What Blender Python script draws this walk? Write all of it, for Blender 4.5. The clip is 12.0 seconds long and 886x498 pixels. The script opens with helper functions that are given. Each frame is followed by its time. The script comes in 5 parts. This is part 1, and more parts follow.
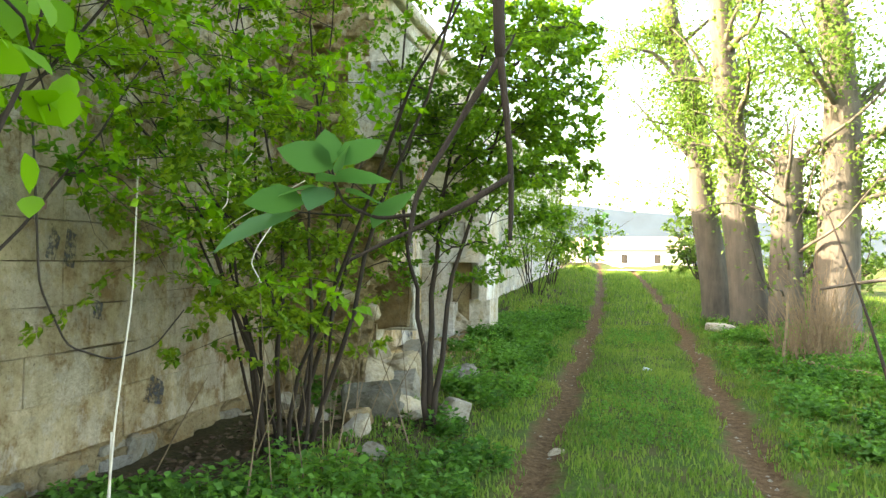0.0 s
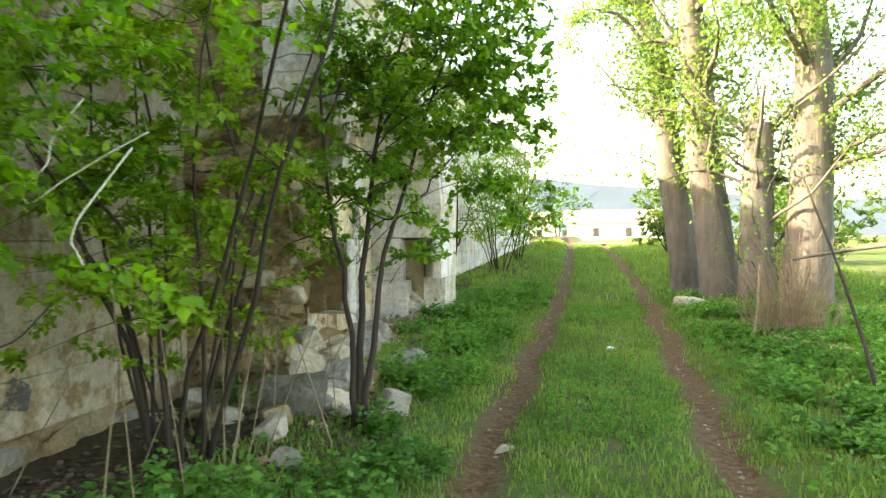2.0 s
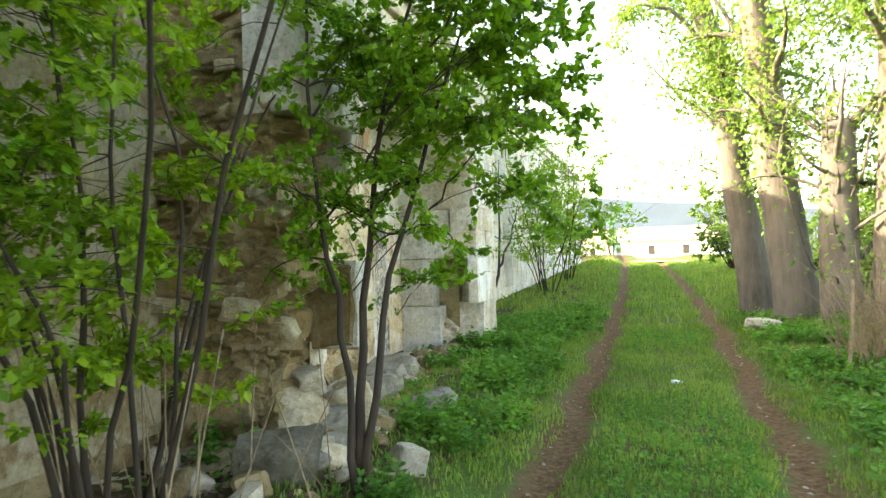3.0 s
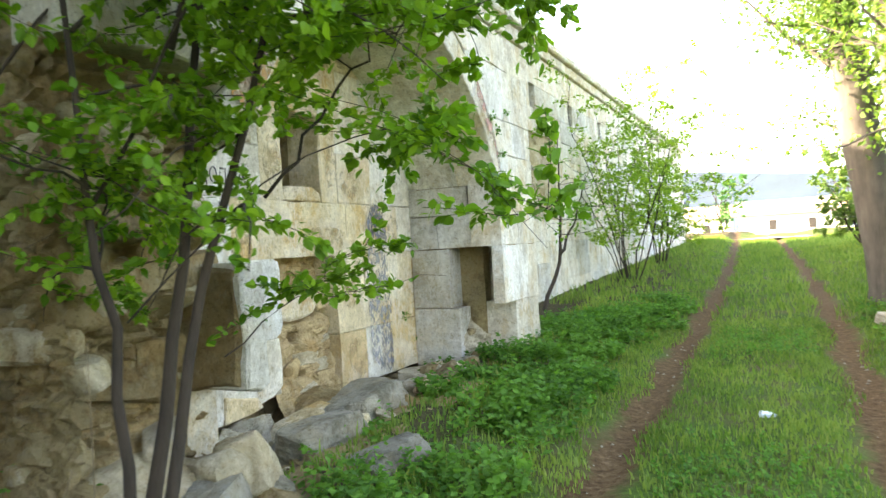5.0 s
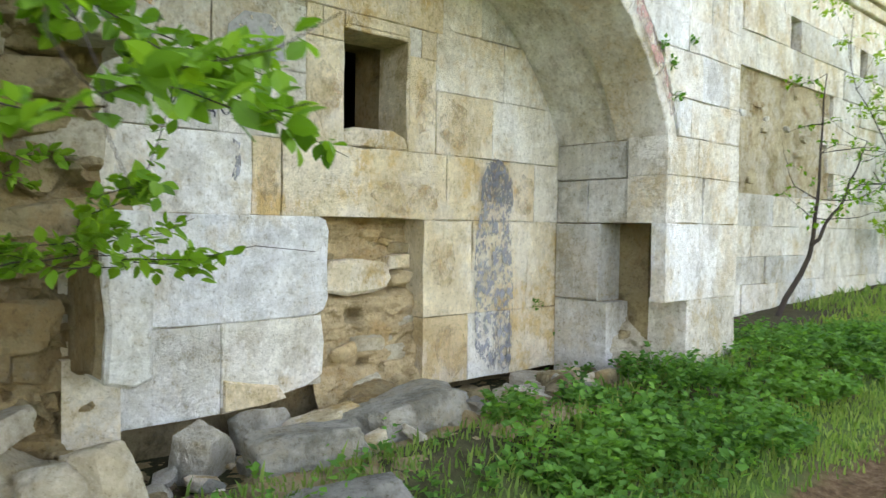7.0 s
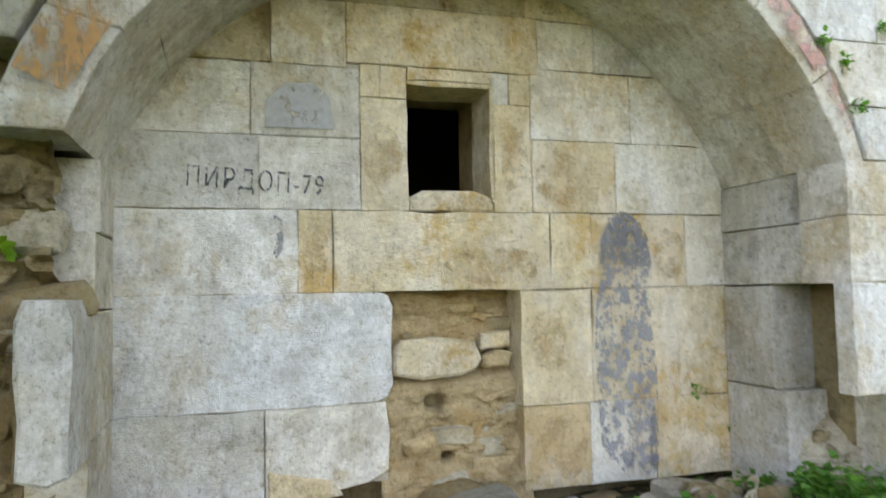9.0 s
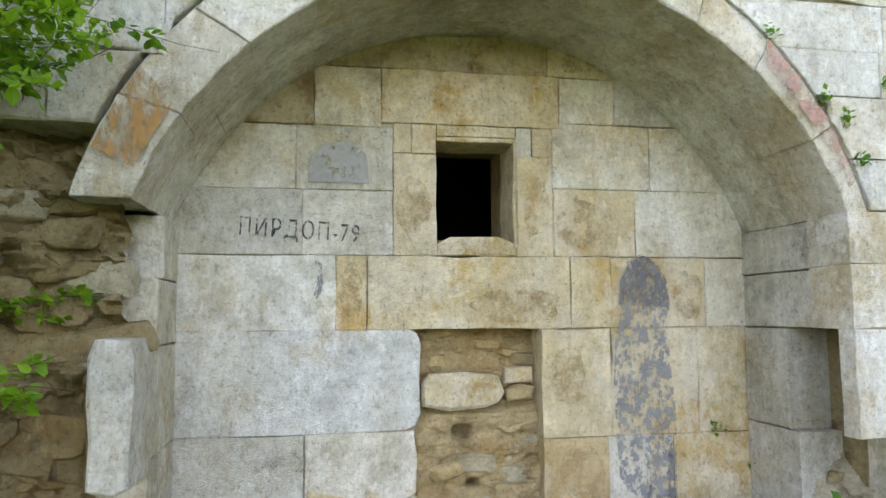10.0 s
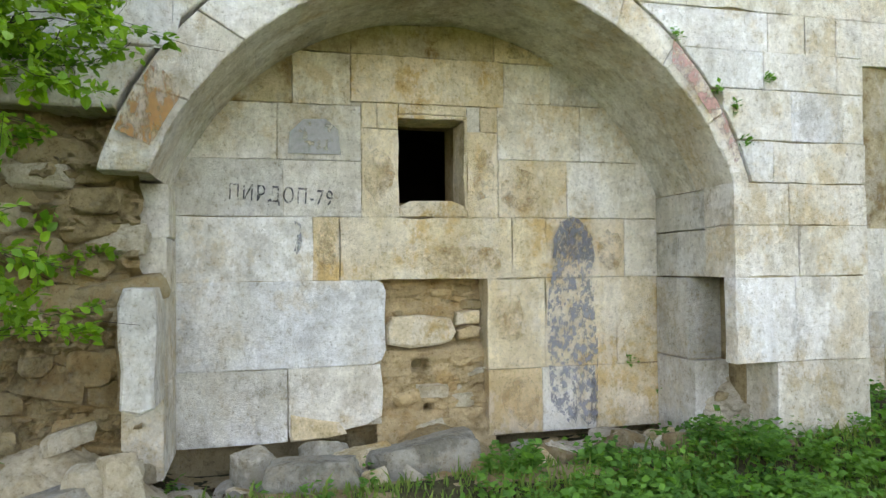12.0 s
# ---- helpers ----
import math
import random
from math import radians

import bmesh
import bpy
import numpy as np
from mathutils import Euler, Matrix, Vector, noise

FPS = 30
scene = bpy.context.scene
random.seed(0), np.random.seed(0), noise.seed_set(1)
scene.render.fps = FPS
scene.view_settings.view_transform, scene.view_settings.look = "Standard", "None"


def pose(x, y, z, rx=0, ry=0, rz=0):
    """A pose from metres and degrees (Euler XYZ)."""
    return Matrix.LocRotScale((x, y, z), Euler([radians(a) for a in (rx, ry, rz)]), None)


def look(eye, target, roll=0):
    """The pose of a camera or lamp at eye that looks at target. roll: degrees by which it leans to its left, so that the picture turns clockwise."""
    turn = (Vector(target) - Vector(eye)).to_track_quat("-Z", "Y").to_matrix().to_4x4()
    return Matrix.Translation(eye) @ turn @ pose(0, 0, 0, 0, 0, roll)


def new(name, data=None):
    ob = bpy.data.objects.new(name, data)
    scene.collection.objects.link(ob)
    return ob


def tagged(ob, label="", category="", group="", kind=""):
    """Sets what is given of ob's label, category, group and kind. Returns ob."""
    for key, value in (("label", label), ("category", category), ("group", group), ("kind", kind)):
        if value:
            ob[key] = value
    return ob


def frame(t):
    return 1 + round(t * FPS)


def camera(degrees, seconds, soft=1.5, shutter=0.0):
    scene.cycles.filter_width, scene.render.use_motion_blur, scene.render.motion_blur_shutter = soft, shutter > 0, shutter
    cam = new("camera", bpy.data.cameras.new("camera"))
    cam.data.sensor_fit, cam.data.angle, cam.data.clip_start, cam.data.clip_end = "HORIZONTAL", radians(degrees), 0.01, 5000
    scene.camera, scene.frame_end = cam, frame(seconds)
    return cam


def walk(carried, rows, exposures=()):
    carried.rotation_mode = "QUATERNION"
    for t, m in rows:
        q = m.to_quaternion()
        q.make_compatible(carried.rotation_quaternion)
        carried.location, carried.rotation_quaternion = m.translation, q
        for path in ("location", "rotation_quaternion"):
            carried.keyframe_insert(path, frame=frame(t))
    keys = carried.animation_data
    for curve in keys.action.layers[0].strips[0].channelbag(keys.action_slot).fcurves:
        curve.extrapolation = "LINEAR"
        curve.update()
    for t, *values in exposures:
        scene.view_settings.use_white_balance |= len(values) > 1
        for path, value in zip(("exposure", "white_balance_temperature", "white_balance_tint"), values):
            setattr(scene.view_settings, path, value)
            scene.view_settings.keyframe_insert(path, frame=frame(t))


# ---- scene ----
cam = camera(63.4, 12.0, 1.4, 0.35)
METRES, EYE, TILT, LEAN, TURN = 8.7, 1.5, 0.0, 0.0, 14.4
ROWS = [
    (0.0, 0.0, 0.0, 0.0, -0.01, 0.96, -0.57),
    (0.5, 0.001, 0.0005, 0.0001, -0.01, 0.85, -0.57),
    (1.0, 0.0075, 0.0045, 0.0003, -0.09, 0.5, -0.21),
    (1.5, 0.0181, 0.0286, -0.0036, -0.55, 0.16, 0.48),
    (2.0, 0.0353, 0.0809, -0.002, -2.08, -0.92, 0.41),
    (2.5, 0.0593, 0.1271, -0.0067, 0.47, 1.1, 0.1),
    (3.0, 0.0613, 0.1977, -0.0054, 2.1, 0.93, 1.71),
    (3.5, 0.0709, 0.2496, -0.0044, 1.89, -0.68, 3.56),
    (5.5, 0.1807, 0.472, -0.0025, 15.93, 0.27, 3.6),
    (6.0, 0.1987, 0.5312, -0.0034, 21.77, 0.03, 3.7),
    (6.5, 0.2198, 0.5771, -0.0063, 28.51, -0.65, 1.15),
    (8.5, 0.2834, 0.7386, -0.0103, 50.31, -0.15, 0.6),
    (9.0, 0.2957, 0.7784, -0.0032, 59.09, 3.47, 1.11),
    (9.5, 0.3279, 0.8016, 0.0028, 65.74, 5.7, -1.29),
    (10.0, 0.3491, 0.7885, 0.008, 65.3, 5.19, 0.37),
    (10.5, 0.3696, 0.7794, 0.0105, 63.62, 4.81, 0.4),
    (11.0, 0.3934, 0.7711, 0.0086, 63.08, 3.24, 0.3),
    (11.5, 0.4117, 0.7608, 0.0122, 62.53, 0.83, -0.94),
    (12.0, 0.4225, 0.7445, 0.0077, 61.29, 1.42, 0.59),
]
EXPOSURE = [(0.0, 3.42, 8750, 12), (3.7, 3.47, 8550, 13), (5.5, 3.65, 8200, 19), (7.0, 3.65, 8200, 23), (9.0, 3.5, 8250, 25), (12.0, 3.45, 8300, 25)]
walk(cam, [(t, pose(0, 0, EYE, TILT, LEAN, TURN) @ pose(METRES * x, METRES * y, METRES * z, 90 + pitch, roll, yaw)) for t, x, y, z, yaw, pitch, roll in ROWS], EXPOSURE)

# ---- light ----
SUN_EL, SUN_AZ = 27.0, 105.0
world = bpy.data.worlds.new("world")
scene.world = world
world.use_nodes = True
wn = world.node_tree
sky = wn.nodes.new("ShaderNodeTexSky")
sky.sky_type = "NISHITA"
sky.sun_disc = False
sky.sun_elevation = radians(SUN_EL)
sky.sun_rotation = radians(-SUN_AZ)
sky.dust_density = 3.0
sky.air_density = 1.0
wn.nodes["Background"].inputs["Strength"].default_value = 0.15
wn.links.new(sky.outputs["Color"], wn.nodes["Background"].inputs["Color"])
sun_data = bpy.data.lights.new("sun", "SUN")
sun_data.energy, sun_data.angle, sun_data.color = 3.2, radians(1.0), (1.0, 0.93, 0.82)
sun = new("sun", sun_data)
sun_from = Vector((-math.sin(radians(SUN_AZ)) * math.cos(radians(SUN_EL)), math.cos(radians(SUN_AZ)) * math.cos(radians(SUN_EL)), math.sin(radians(SUN_EL))))
sun.matrix_world = look(sun_from * 60, (0, 0, 0))

# ---- helpers of this scene ----
rng = np.random.default_rng(7)


def ground_z(x, y):
    """Height of the ground: a track with two ruts between raised verges, climbing gently ahead."""
    x, y = np.asarray(x, float), np.asarray(y, float)
    up = np.clip(y - 4.5, 0, 60) * 0.033 + np.clip(-y, 0, 30) * 0.0
    up = up - np.clip(y - 42, 0, 400) * 0.034
    left = 0.25 * np.clip((-0.95 - x) / 0.9, 0, 1) ** 1.3
    left = left - 0.15 * np.clip((-2.0 - x) / 0.45, 0, 1) * np.clip((y - 6.2) / 0.5, 0, 1) * np.clip((10.8 - y) / 0.6, 0, 1)
    right = 0.12 * np.clip((x - 1.3) / 1.2, 0, 1)
    c = track_centre(y)
    ruts = -0.055 * (np.exp(-((x - c + 0.79) / 0.17) ** 2) + np.exp(-((x - c - 0.79) / 0.2) ** 2))
    rough = 0.018 * np.sin(3.1 * x + 1.3 * np.sin(1.7 * y)) * np.sin(2.3 * y + np.sin(2.1 * x)) + 0.008 * np.sin(9 * x + 4 * np.sin(3 * y)) * np.sin(8 * y)
    far = np.clip((np.hypot(x, y) - 60) / 300, 0, 1)
    return (up + left + right) + (ruts + rough) * (1 - far)


def track_centre(y):
    y = np.asarray(y, float)
    s = np.clip((y - 14) / 20, 0, 3)
    return 0.17 - 0.6 * s ** 1.5


def mesh_from(name, verts, faces, material, smooth=False):
    me = bpy.data.meshes.new(name)
    me.from_pydata(np.asarray(verts, float).tolist(), [], [tuple(int(i) for i in f) for f in faces])
    if material is not None:
        me.materials.append(material)
    if smooth:
        me.polygons.foreach_set("use_smooth", [True] * len(me.polygons))
    me.update()
    return me


def part(name, data, parent, label=""):
    """One mesh object under a thing or a part."""
    ob = new(name, data)
    ob.parent = parent
    if label:
        ob["label"] = label
    return ob


def roughen(outline, step):
    """Chips a straight-edged outline: extra corners, each a few millimetres in or out."""
    if not step:
        return outline
    out = []
    for a, b in zip(outline, list(outline[1:]) + [outline[0]]):
        k = max(1, int(math.dist(a, b) / step))
        for i in range(k):
            t = (i + (0.35 * (rng.random() - 0.5) if i else 0)) / k
            out.append((a[0] + (b[0] - a[0]) * t + (0.004 * rng.standard_normal() if i else 0), a[1] + (b[1] - a[1]) * t + (0.004 * rng.standard_normal() if i else 0)))
    return out


def prism(outline, x_front, x_back, bevel=0.008, wobble=0.004, rough=0.0):
    """A stone whose face is an outline in (y, z), set at x_front with worn edges, running back to x_back."""
    p = np.array(roughen(outline, rough), float)
    n = len(p)
    prv, nxt = np.roll(p, 1, 0), np.roll(p, -1, 0)
    d1, d2 = p - prv, nxt - p
    d1 /= np.maximum(np.linalg.norm(d1, axis=1, keepdims=True), 1e-6)
    d2 /= np.maximum(np.linalg.norm(d2, axis=1, keepdims=True), 1e-6)
    area = np.sum(p[:, 0] * nxt[:, 1] - nxt[:, 0] * p[:, 1])
    sgn = 1 if area > 0 else -1
    nrm = np.stack([-(d1[:, 1] + d2[:, 1]), d1[:, 0] + d2[:, 0]], 1) * sgn
    nrm /= np.maximum(np.linalg.norm(nrm, axis=1, keepdims=True), 0.4)
    inner = p + nrm * bevel * (0.6 + 0.9 * rng.random((n, 1)))
    jit = wobble * rng.standard_normal((n, 1))
    face = np.c_[x_front + jit * 0.5, inner]
    edge = np.c_[np.full(n, x_front) - np.sign(x_front - x_back) * bevel + jit[:, 0] * 0.5, p + wobble * 0.4 * rng.standard_normal((n, 2))]
    back = np.c_[np.full(n, x_back), p]
    verts = np.vstack([face, edge, back])
    i = np.arange(n)
    j = (i + 1) % n
    faces = [list(i) if sgn > 0 else list(i[::-1])]
    for a, b in ((0, n), (n, 2 * n)):
        for k in range(n):
            q = [a + i[k], b + i[k], b + j[k], a + j[k]]
            faces.append(q if sgn > 0 else q[::-1])
    return verts, faces


def rect(y0, y1, z0, z1, gap=0.002):
    return [(y0 + gap, z0 + gap), (y1 - gap, z0 + gap), (y1 - gap, z1 - gap), (y0 + gap, z1 - gap)]


def clip_inside(poly, keep, cut):
    """Keeps the part of a polygon where keep(point) is true; cut(a, b) gives the crossing."""
    out = []
    for a, b in zip(poly, poly[1:] + poly[:1]):
        ka, kb = keep(a), keep(b)
        if ka:
            out.append(a)
        if ka != kb:
            out.append(cut(a, b))
    return out


def rock_mesh(name, size, material, seed, flat=0.5, cuts=6, planes=11):
    """A broken stone: a lump cut by planes into facets, its edges worn and its faces pitted. flat: how squared it is left."""
    r = np.random.default_rng(seed * 13 + 5)
    bm = bmesh.new()
    bmesh.ops.create_cube(bm, size=2.0)
    bmesh.ops.subdivide_edges(bm, edges=bm.edges[:], cuts=cuts, use_grid_fill=True)
    off = Vector((seed * 3.7, seed * 1.9, seed * 5.3))
    n = r.standard_normal((planes, 3))
    n /= np.linalg.norm(n, axis=1, keepdims=True)
    axes = np.vstack([np.eye(3), -np.eye(3)])
    axes = axes + 0.12 * r.standard_normal((6, 3))
    nn = np.vstack([n, axes])
    hh = np.r_[r.uniform(0.95, 1.45, planes), r.uniform(0.9, 1.05, 6)]
    for v in bm.verts:
        d = np.array(v.co.normalized())
        dots = nn @ d
        rad = np.where(dots > 0.05, hh / np.maximum(dots, 0.05), 9.0)
        rad = float(-np.log(np.sum(np.exp(-34 * rad))) / 34)
        q = Vector(d * rad)
        dv = Vector(d)
        q += dv * (0.05 * noise.noise(q * 1.6 + off) + 0.05 * noise.noise(q * 4 + off) + 0.04 * noise.noise(q * 11 + off))
        v.co = Vector((q.x * size[0], q.y * size[1], q.z * size[2])) * 0.5
    me = bpy.data.meshes.new(name)
    bm.to_mesh(me)
    bm.free()
    me.materials.append(material)
    me.polygons.foreach_set("use_smooth", [False] * len(me.polygons))
    return me


def tube(points, radii, sides=7):
    """Verts and faces of a tapering branch along points."""
    pts = np.asarray(points, float)
    n = len(pts)
    tan = np.gradient(pts, axis=0)
    tan /= np.maximum(np.linalg.norm(tan, axis=1, keepdims=True), 1e-9)
    ref = np.tile([0.31, 0.95, 0.05], (n, 1))
    ref[np.abs((tan * ref).sum(1)) > 0.92] = [0, 0, 1]
    u = np.cross(tan, ref)
    u /= np.linalg.norm(u, axis=1, keepdims=True)
    w = np.cross(tan, u)
    a = np.linspace(0, 2 * np.pi, sides, endpoint=False)
    r = np.asarray(radii, float)[:, None, None]
    v = (pts[:, None] + r * (np.cos(a)[None, :, None] * u[:, None] + np.sin(a)[None, :, None] * w[:, None])).reshape(-1, 3)
    f = []
    for k in range(n - 1):
        for s in range(sides):
            s2 = (s + 1) % sides
            f.append((k * sides + s, k * sides + s2, (k + 1) * sides + s2, (k + 1) * sides + s))
    f.append(tuple(range(sides))[::-1])
    f.append(tuple((n - 1) * sides + s for s in range(sides)))
    return v, f


class Bag:
    """Collects pieces of geometry for one mesh."""

    def __init__(self):
        self.v, self.f, self.n = [], [], 0

    def add(self, v, f):
        v = np.asarray(v, float)
        self.v.append(v)
        self.f.extend([tuple(int(i) + self.n for i in q) for q in f])
        self.n += len(v)

    def mesh(self, name, material, smooth=False):
        return mesh_from(name, np.vstack(self.v), self.f, material, smooth)


def wander(start, way, length, steps, bend=0.12, lift=0.0, r=None):
    """A crooked line that starts along way."""
    r = r or rng
    p, d = np.array(start, float), np.array(way, float)
    d /= np.linalg.norm(d)
    out = [p.copy()]
    for _ in range(steps):
        d = d + bend * r.standard_normal(3) + np.array([0, 0, lift])
        d /= np.linalg.norm(d)
        p = p + d * length / steps
        out.append(p.copy())
    return np.array(out)


LEAF_SHAPE = np.array([(0, 0, 0), (0.27, 0.22, 0.05), (0.36, 0.5, 0.06), (0.22, 0.8, 0.02), (0, 1.04, -0.06), (-0.22, 0.8, 0.02), (-0.36, 0.5, 0.06), (-0.27, 0.22, 0.05), (0, 0.5, 0.0)])
LEAF_FACES = [(0, 1, 2, 8), (8, 2, 3, 4), (8, 4, 5, 6), (0, 8, 6, 7)]
SMALL_SHAPE = np.array([(0, 0, 0), (0.33, 0.45, 0.07), (0, 1.0, -0.04), (-0.33, 0.45, 0.07)])
SMALL_FACES = [(0, 1, 2), (0, 2, 3)]


def leaf_cloud(places, ways, sizes, r, small=True, droop=0.25, spread=0.55, width=1.0):
    """Verts and faces of many leaves at once, each turned its own way."""
    shape, faces = (SMALL_SHAPE, SMALL_FACES) if small else (LEAF_SHAPE, LEAF_FACES)
    shape = shape * np.array([width, 1, 1])
    n = len(places)
    along = ways + spread * r.standard_normal((n, 3))
    along[:, 2] -= droop
    along /= np.maximum(np.linalg.norm(along, axis=1, keepdims=True), 1e-6)
    up = np.array([0, 0, 1.0]) + 0.45 * r.standard_normal((n, 3))
    side = np.cross(along, up)
    side /= np.maximum(np.linalg.norm(side, axis=1, keepdims=True), 1e-6)
    up = np.cross(side, along)
    s = np.asarray(sizes)[:, None, None]
    v = places[:, None] + s * (shape[None, :, 0:1] * side[:, None] + shape[None, :, 1:2] * along[:, None] + shape[None, :, 2:3] * up[:, None])
    k = len(shape)
    base = (np.arange(n) * k)[:, None]
    f = np.vstack([np.c_[tuple(base[:, 0] + i for i in q)] for q in faces]) if len({len(q) for q in faces}) == 1 else None
    return v.reshape(-1, 3), f.tolist()


# ---- materials ----
def material(name):
    m = bpy.data.materials.new(name)
    m.use_nodes = True
    nt = m.node_tree
    return m, nt, nt.nodes, nt.links, nt.nodes["Principled BSDF"]


def noise_node(nt, vec, scale, detail=6.0, rough=0.6):
    n = nt.nodes.new("ShaderNodeTexNoise")
    n.inputs["Scale"].default_value, n.inputs["Detail"].default_value, n.inputs["Roughness"].default_value = scale, detail, rough
    nt.links.new(vec, n.inputs["Vector"])
    return n.outputs["Fac"]


def ramp_node(nt, fac, stops):
    n = nt.nodes.new("ShaderNodeValToRGB")
    while len(n.color_ramp.elements) < len(stops):
        n.color_ramp.elements.new(0.5)
    for e, (pos, col) in zip(n.color_ramp.elements, stops):
        e.position = pos
        e.color = (*col, 1) if len(col) == 3 else col
    nt.links.new(fac, n.inputs["Fac"])
    return n.outputs["Color"]


def mix_node(nt, fac, a, b, mode="MIX"):
    n = nt.nodes.new("ShaderNodeMix")
    n.data_type, n.blend_type = "RGBA", mode
    for sock, val in ((n.inputs[0], fac), (n.inputs[6], a), (n.inputs[7], b)):
        if hasattr(val, "links"):
            nt.links.new(val, sock)
        else:
            sock.default_value = val if isinstance(val, (int, float)) else (*val, 1)
    return n.outputs[2]


def math_node(nt, op, a, b=0.0):
    n = nt.nodes.new("ShaderNodeMath")
    n.operation = op
    for sock, val in zip(n.inputs, (a, b)):
        if hasattr(val, "links"):
            nt.links.new(val, sock)
        else:
            sock.default_value = val
    return n.outputs[0]


def world_place(nt, scale=(1, 1, 1)):
    """Position in the world, stretched."""
    g = nt.nodes.new("ShaderNodeNewGeometry")
    mp = nt.nodes.new("ShaderNodeMapping")
    mp.inputs["Scale"].default_value = scale
    nt.links.new(g.outputs["Position"], mp.inputs["Vector"])
    return mp.outputs["Vector"]


def bump(nt, bsdf, height, strength=0.5, distance=0.02):
    b = nt.nodes.new("ShaderNodeBump")
    b.inputs["Strength"].default_value, b.inputs["Distance"].default_value = strength, distance
    nt.links.new(height, b.inputs["Height"])
    nt.links.new(b.outputs["Normal"], bsdf.inputs["Normal"])


def stone_material(name, light, mid, stain, ochre_amount, grime=0.5, streaks=True, vary=0.14, pits=1.0):
    """Weathered limestone: broken bleached skin, ochre stains, lichen, run-off, pits and a flaking relief."""
    m, nt, nodes, links, bs = material(name)
    pos = world_place(nt)
    info = nodes.new("ShaderNodeObjectInfo")
    mid_n = noise_node(nt, pos, 3.4, 12, 0.7)
    fine = noise_node(nt, pos, 46, 8, 0.75)
    col = ramp_node(nt, mid_n, [(0.37, mid), (0.48, light), (0.62, tuple(min(0.85, c * 1.12) for c in light))])
    big = noise_node(nt, pos, 1.5, 12, 0.7)
    och = ramp_node(nt, big, [(0.49, (0, 0, 0)), (0.56, (1, 1, 1))])
    rusty = ramp_node(nt, noise_node(nt, pos, 6.0, 12, 0.75), [(0.42, (0.15, 0.15, 0.15)), (0.56, (1, 1, 1))])
    col = mix_node(nt, math_node(nt, "MULTIPLY", math_node(nt, "MULTIPLY", och, rusty), ochre_amount), col, stain)
    tint = ramp_node(nt, info.outputs["Random"], [(0.0, (1 - vary, 1 - vary, 1 - vary)), (0.35, (1.0, 0.96, 0.88)), (0.7, (1.02, 1.02, 1.0)), (1.0, (0.93, 0.95, 0.98))])
    col = mix_node(nt, 0.8, col, tint, "MULTIPLY")
    if streaks:
        skin = ramp_node(nt, noise_node(nt, world_place(nt, (1.6, 1.6, 1.0)), 2.1, 13, 0.72), [(0.5, (0, 0, 0)), (0.54, (0.8, 0.8, 0.8)), (0.66, (1, 1, 1))])
        col = mix_node(nt, math_node(nt, "MULTIPLY", skin, 0.62), col, tuple(min(0.8, 0.5 * c + 0.5 * sum(light) / 3) * 1.26 for c in light))
        runs = ramp_node(nt, noise_node(nt, world_place(nt, (9, 9, 0.7)), 1.6, 10, 0.75), [(0.52, (0, 0, 0)), (0.68, (1, 1, 1))])
        col = mix_node(nt, math_node(nt, "MULTIPLY", runs, 0.2), col, tuple(c * 0.5 for c in mid))
    stains = ramp_node(nt, noise_node(nt, world_place(nt, (1.0, 1.0, 0.7)), 1.0, 10, 0.66), [(0.36, (0.78, 0.73, 0.62)), (0.5, (0.98, 0.97, 0.94)), (0.62, (1.06, 1.06, 1.06))])
    col = mix_node(nt, 0.8 if streaks else 0.3, col, stains, "MULTIPLY")
    lich = ramp_node(nt, noise_node(nt, pos, 8.5, 13, 0.8), [(0.54, (0, 0, 0)), (0.61, (1, 1, 1))])
    col = mix_node(nt, math_node(nt, "MULTIPLY", lich, grime * 0.5), col, (0.27, 0.255, 0.215))
    flake = noise_node(nt, pos, 16, 13, 0.8)
    col = mix_node(nt, 0.85, col, ramp_node(nt, flake, [(0.395, (0.7, 0.65, 0.54)), (0.435, (0.97, 0.95, 0.91)), (0.53, (1.02, 1.02, 1.01)), (0.56, (1.17, 1.17, 1.17))]), "MULTIPLY")
    speck = ramp_node(nt, fine, [(0.36, (0.55, 0.52, 0.45)), (0.43, (1, 1, 1)), (0.6, (1.1, 1.1, 1.1))])
    col = mix_node(nt, 0.8, col, speck, "MULTIPLY")
    blk = ramp_node(nt, noise_node(nt, pos, 24, 6, 0.65), [(0.67, (0, 0, 0)), (0.71, (1, 1, 1))])
    col = mix_node(nt, math_node(nt, "MULTIPLY", blk, 0.5 * pits), col, (0.13, 0.115, 0.095))
    links.new(col, bs.inputs["Base Color"])
    bs.inputs["Roughness"].default_value = 0.95
    bs.inputs["Specular IOR Level"].default_value = 0.12
    h = math_node(nt, "ADD", math_node(nt, "MULTIPLY", flake, 0.8), math_node(nt, "MULTIPLY", fine, 0.35))
    h = math_node(nt, "SUBTRACT", h, math_node(nt, "MULTIPLY", blk, 0.35))
    bump(nt, bs, h, 0.95, 0.045)
    return m


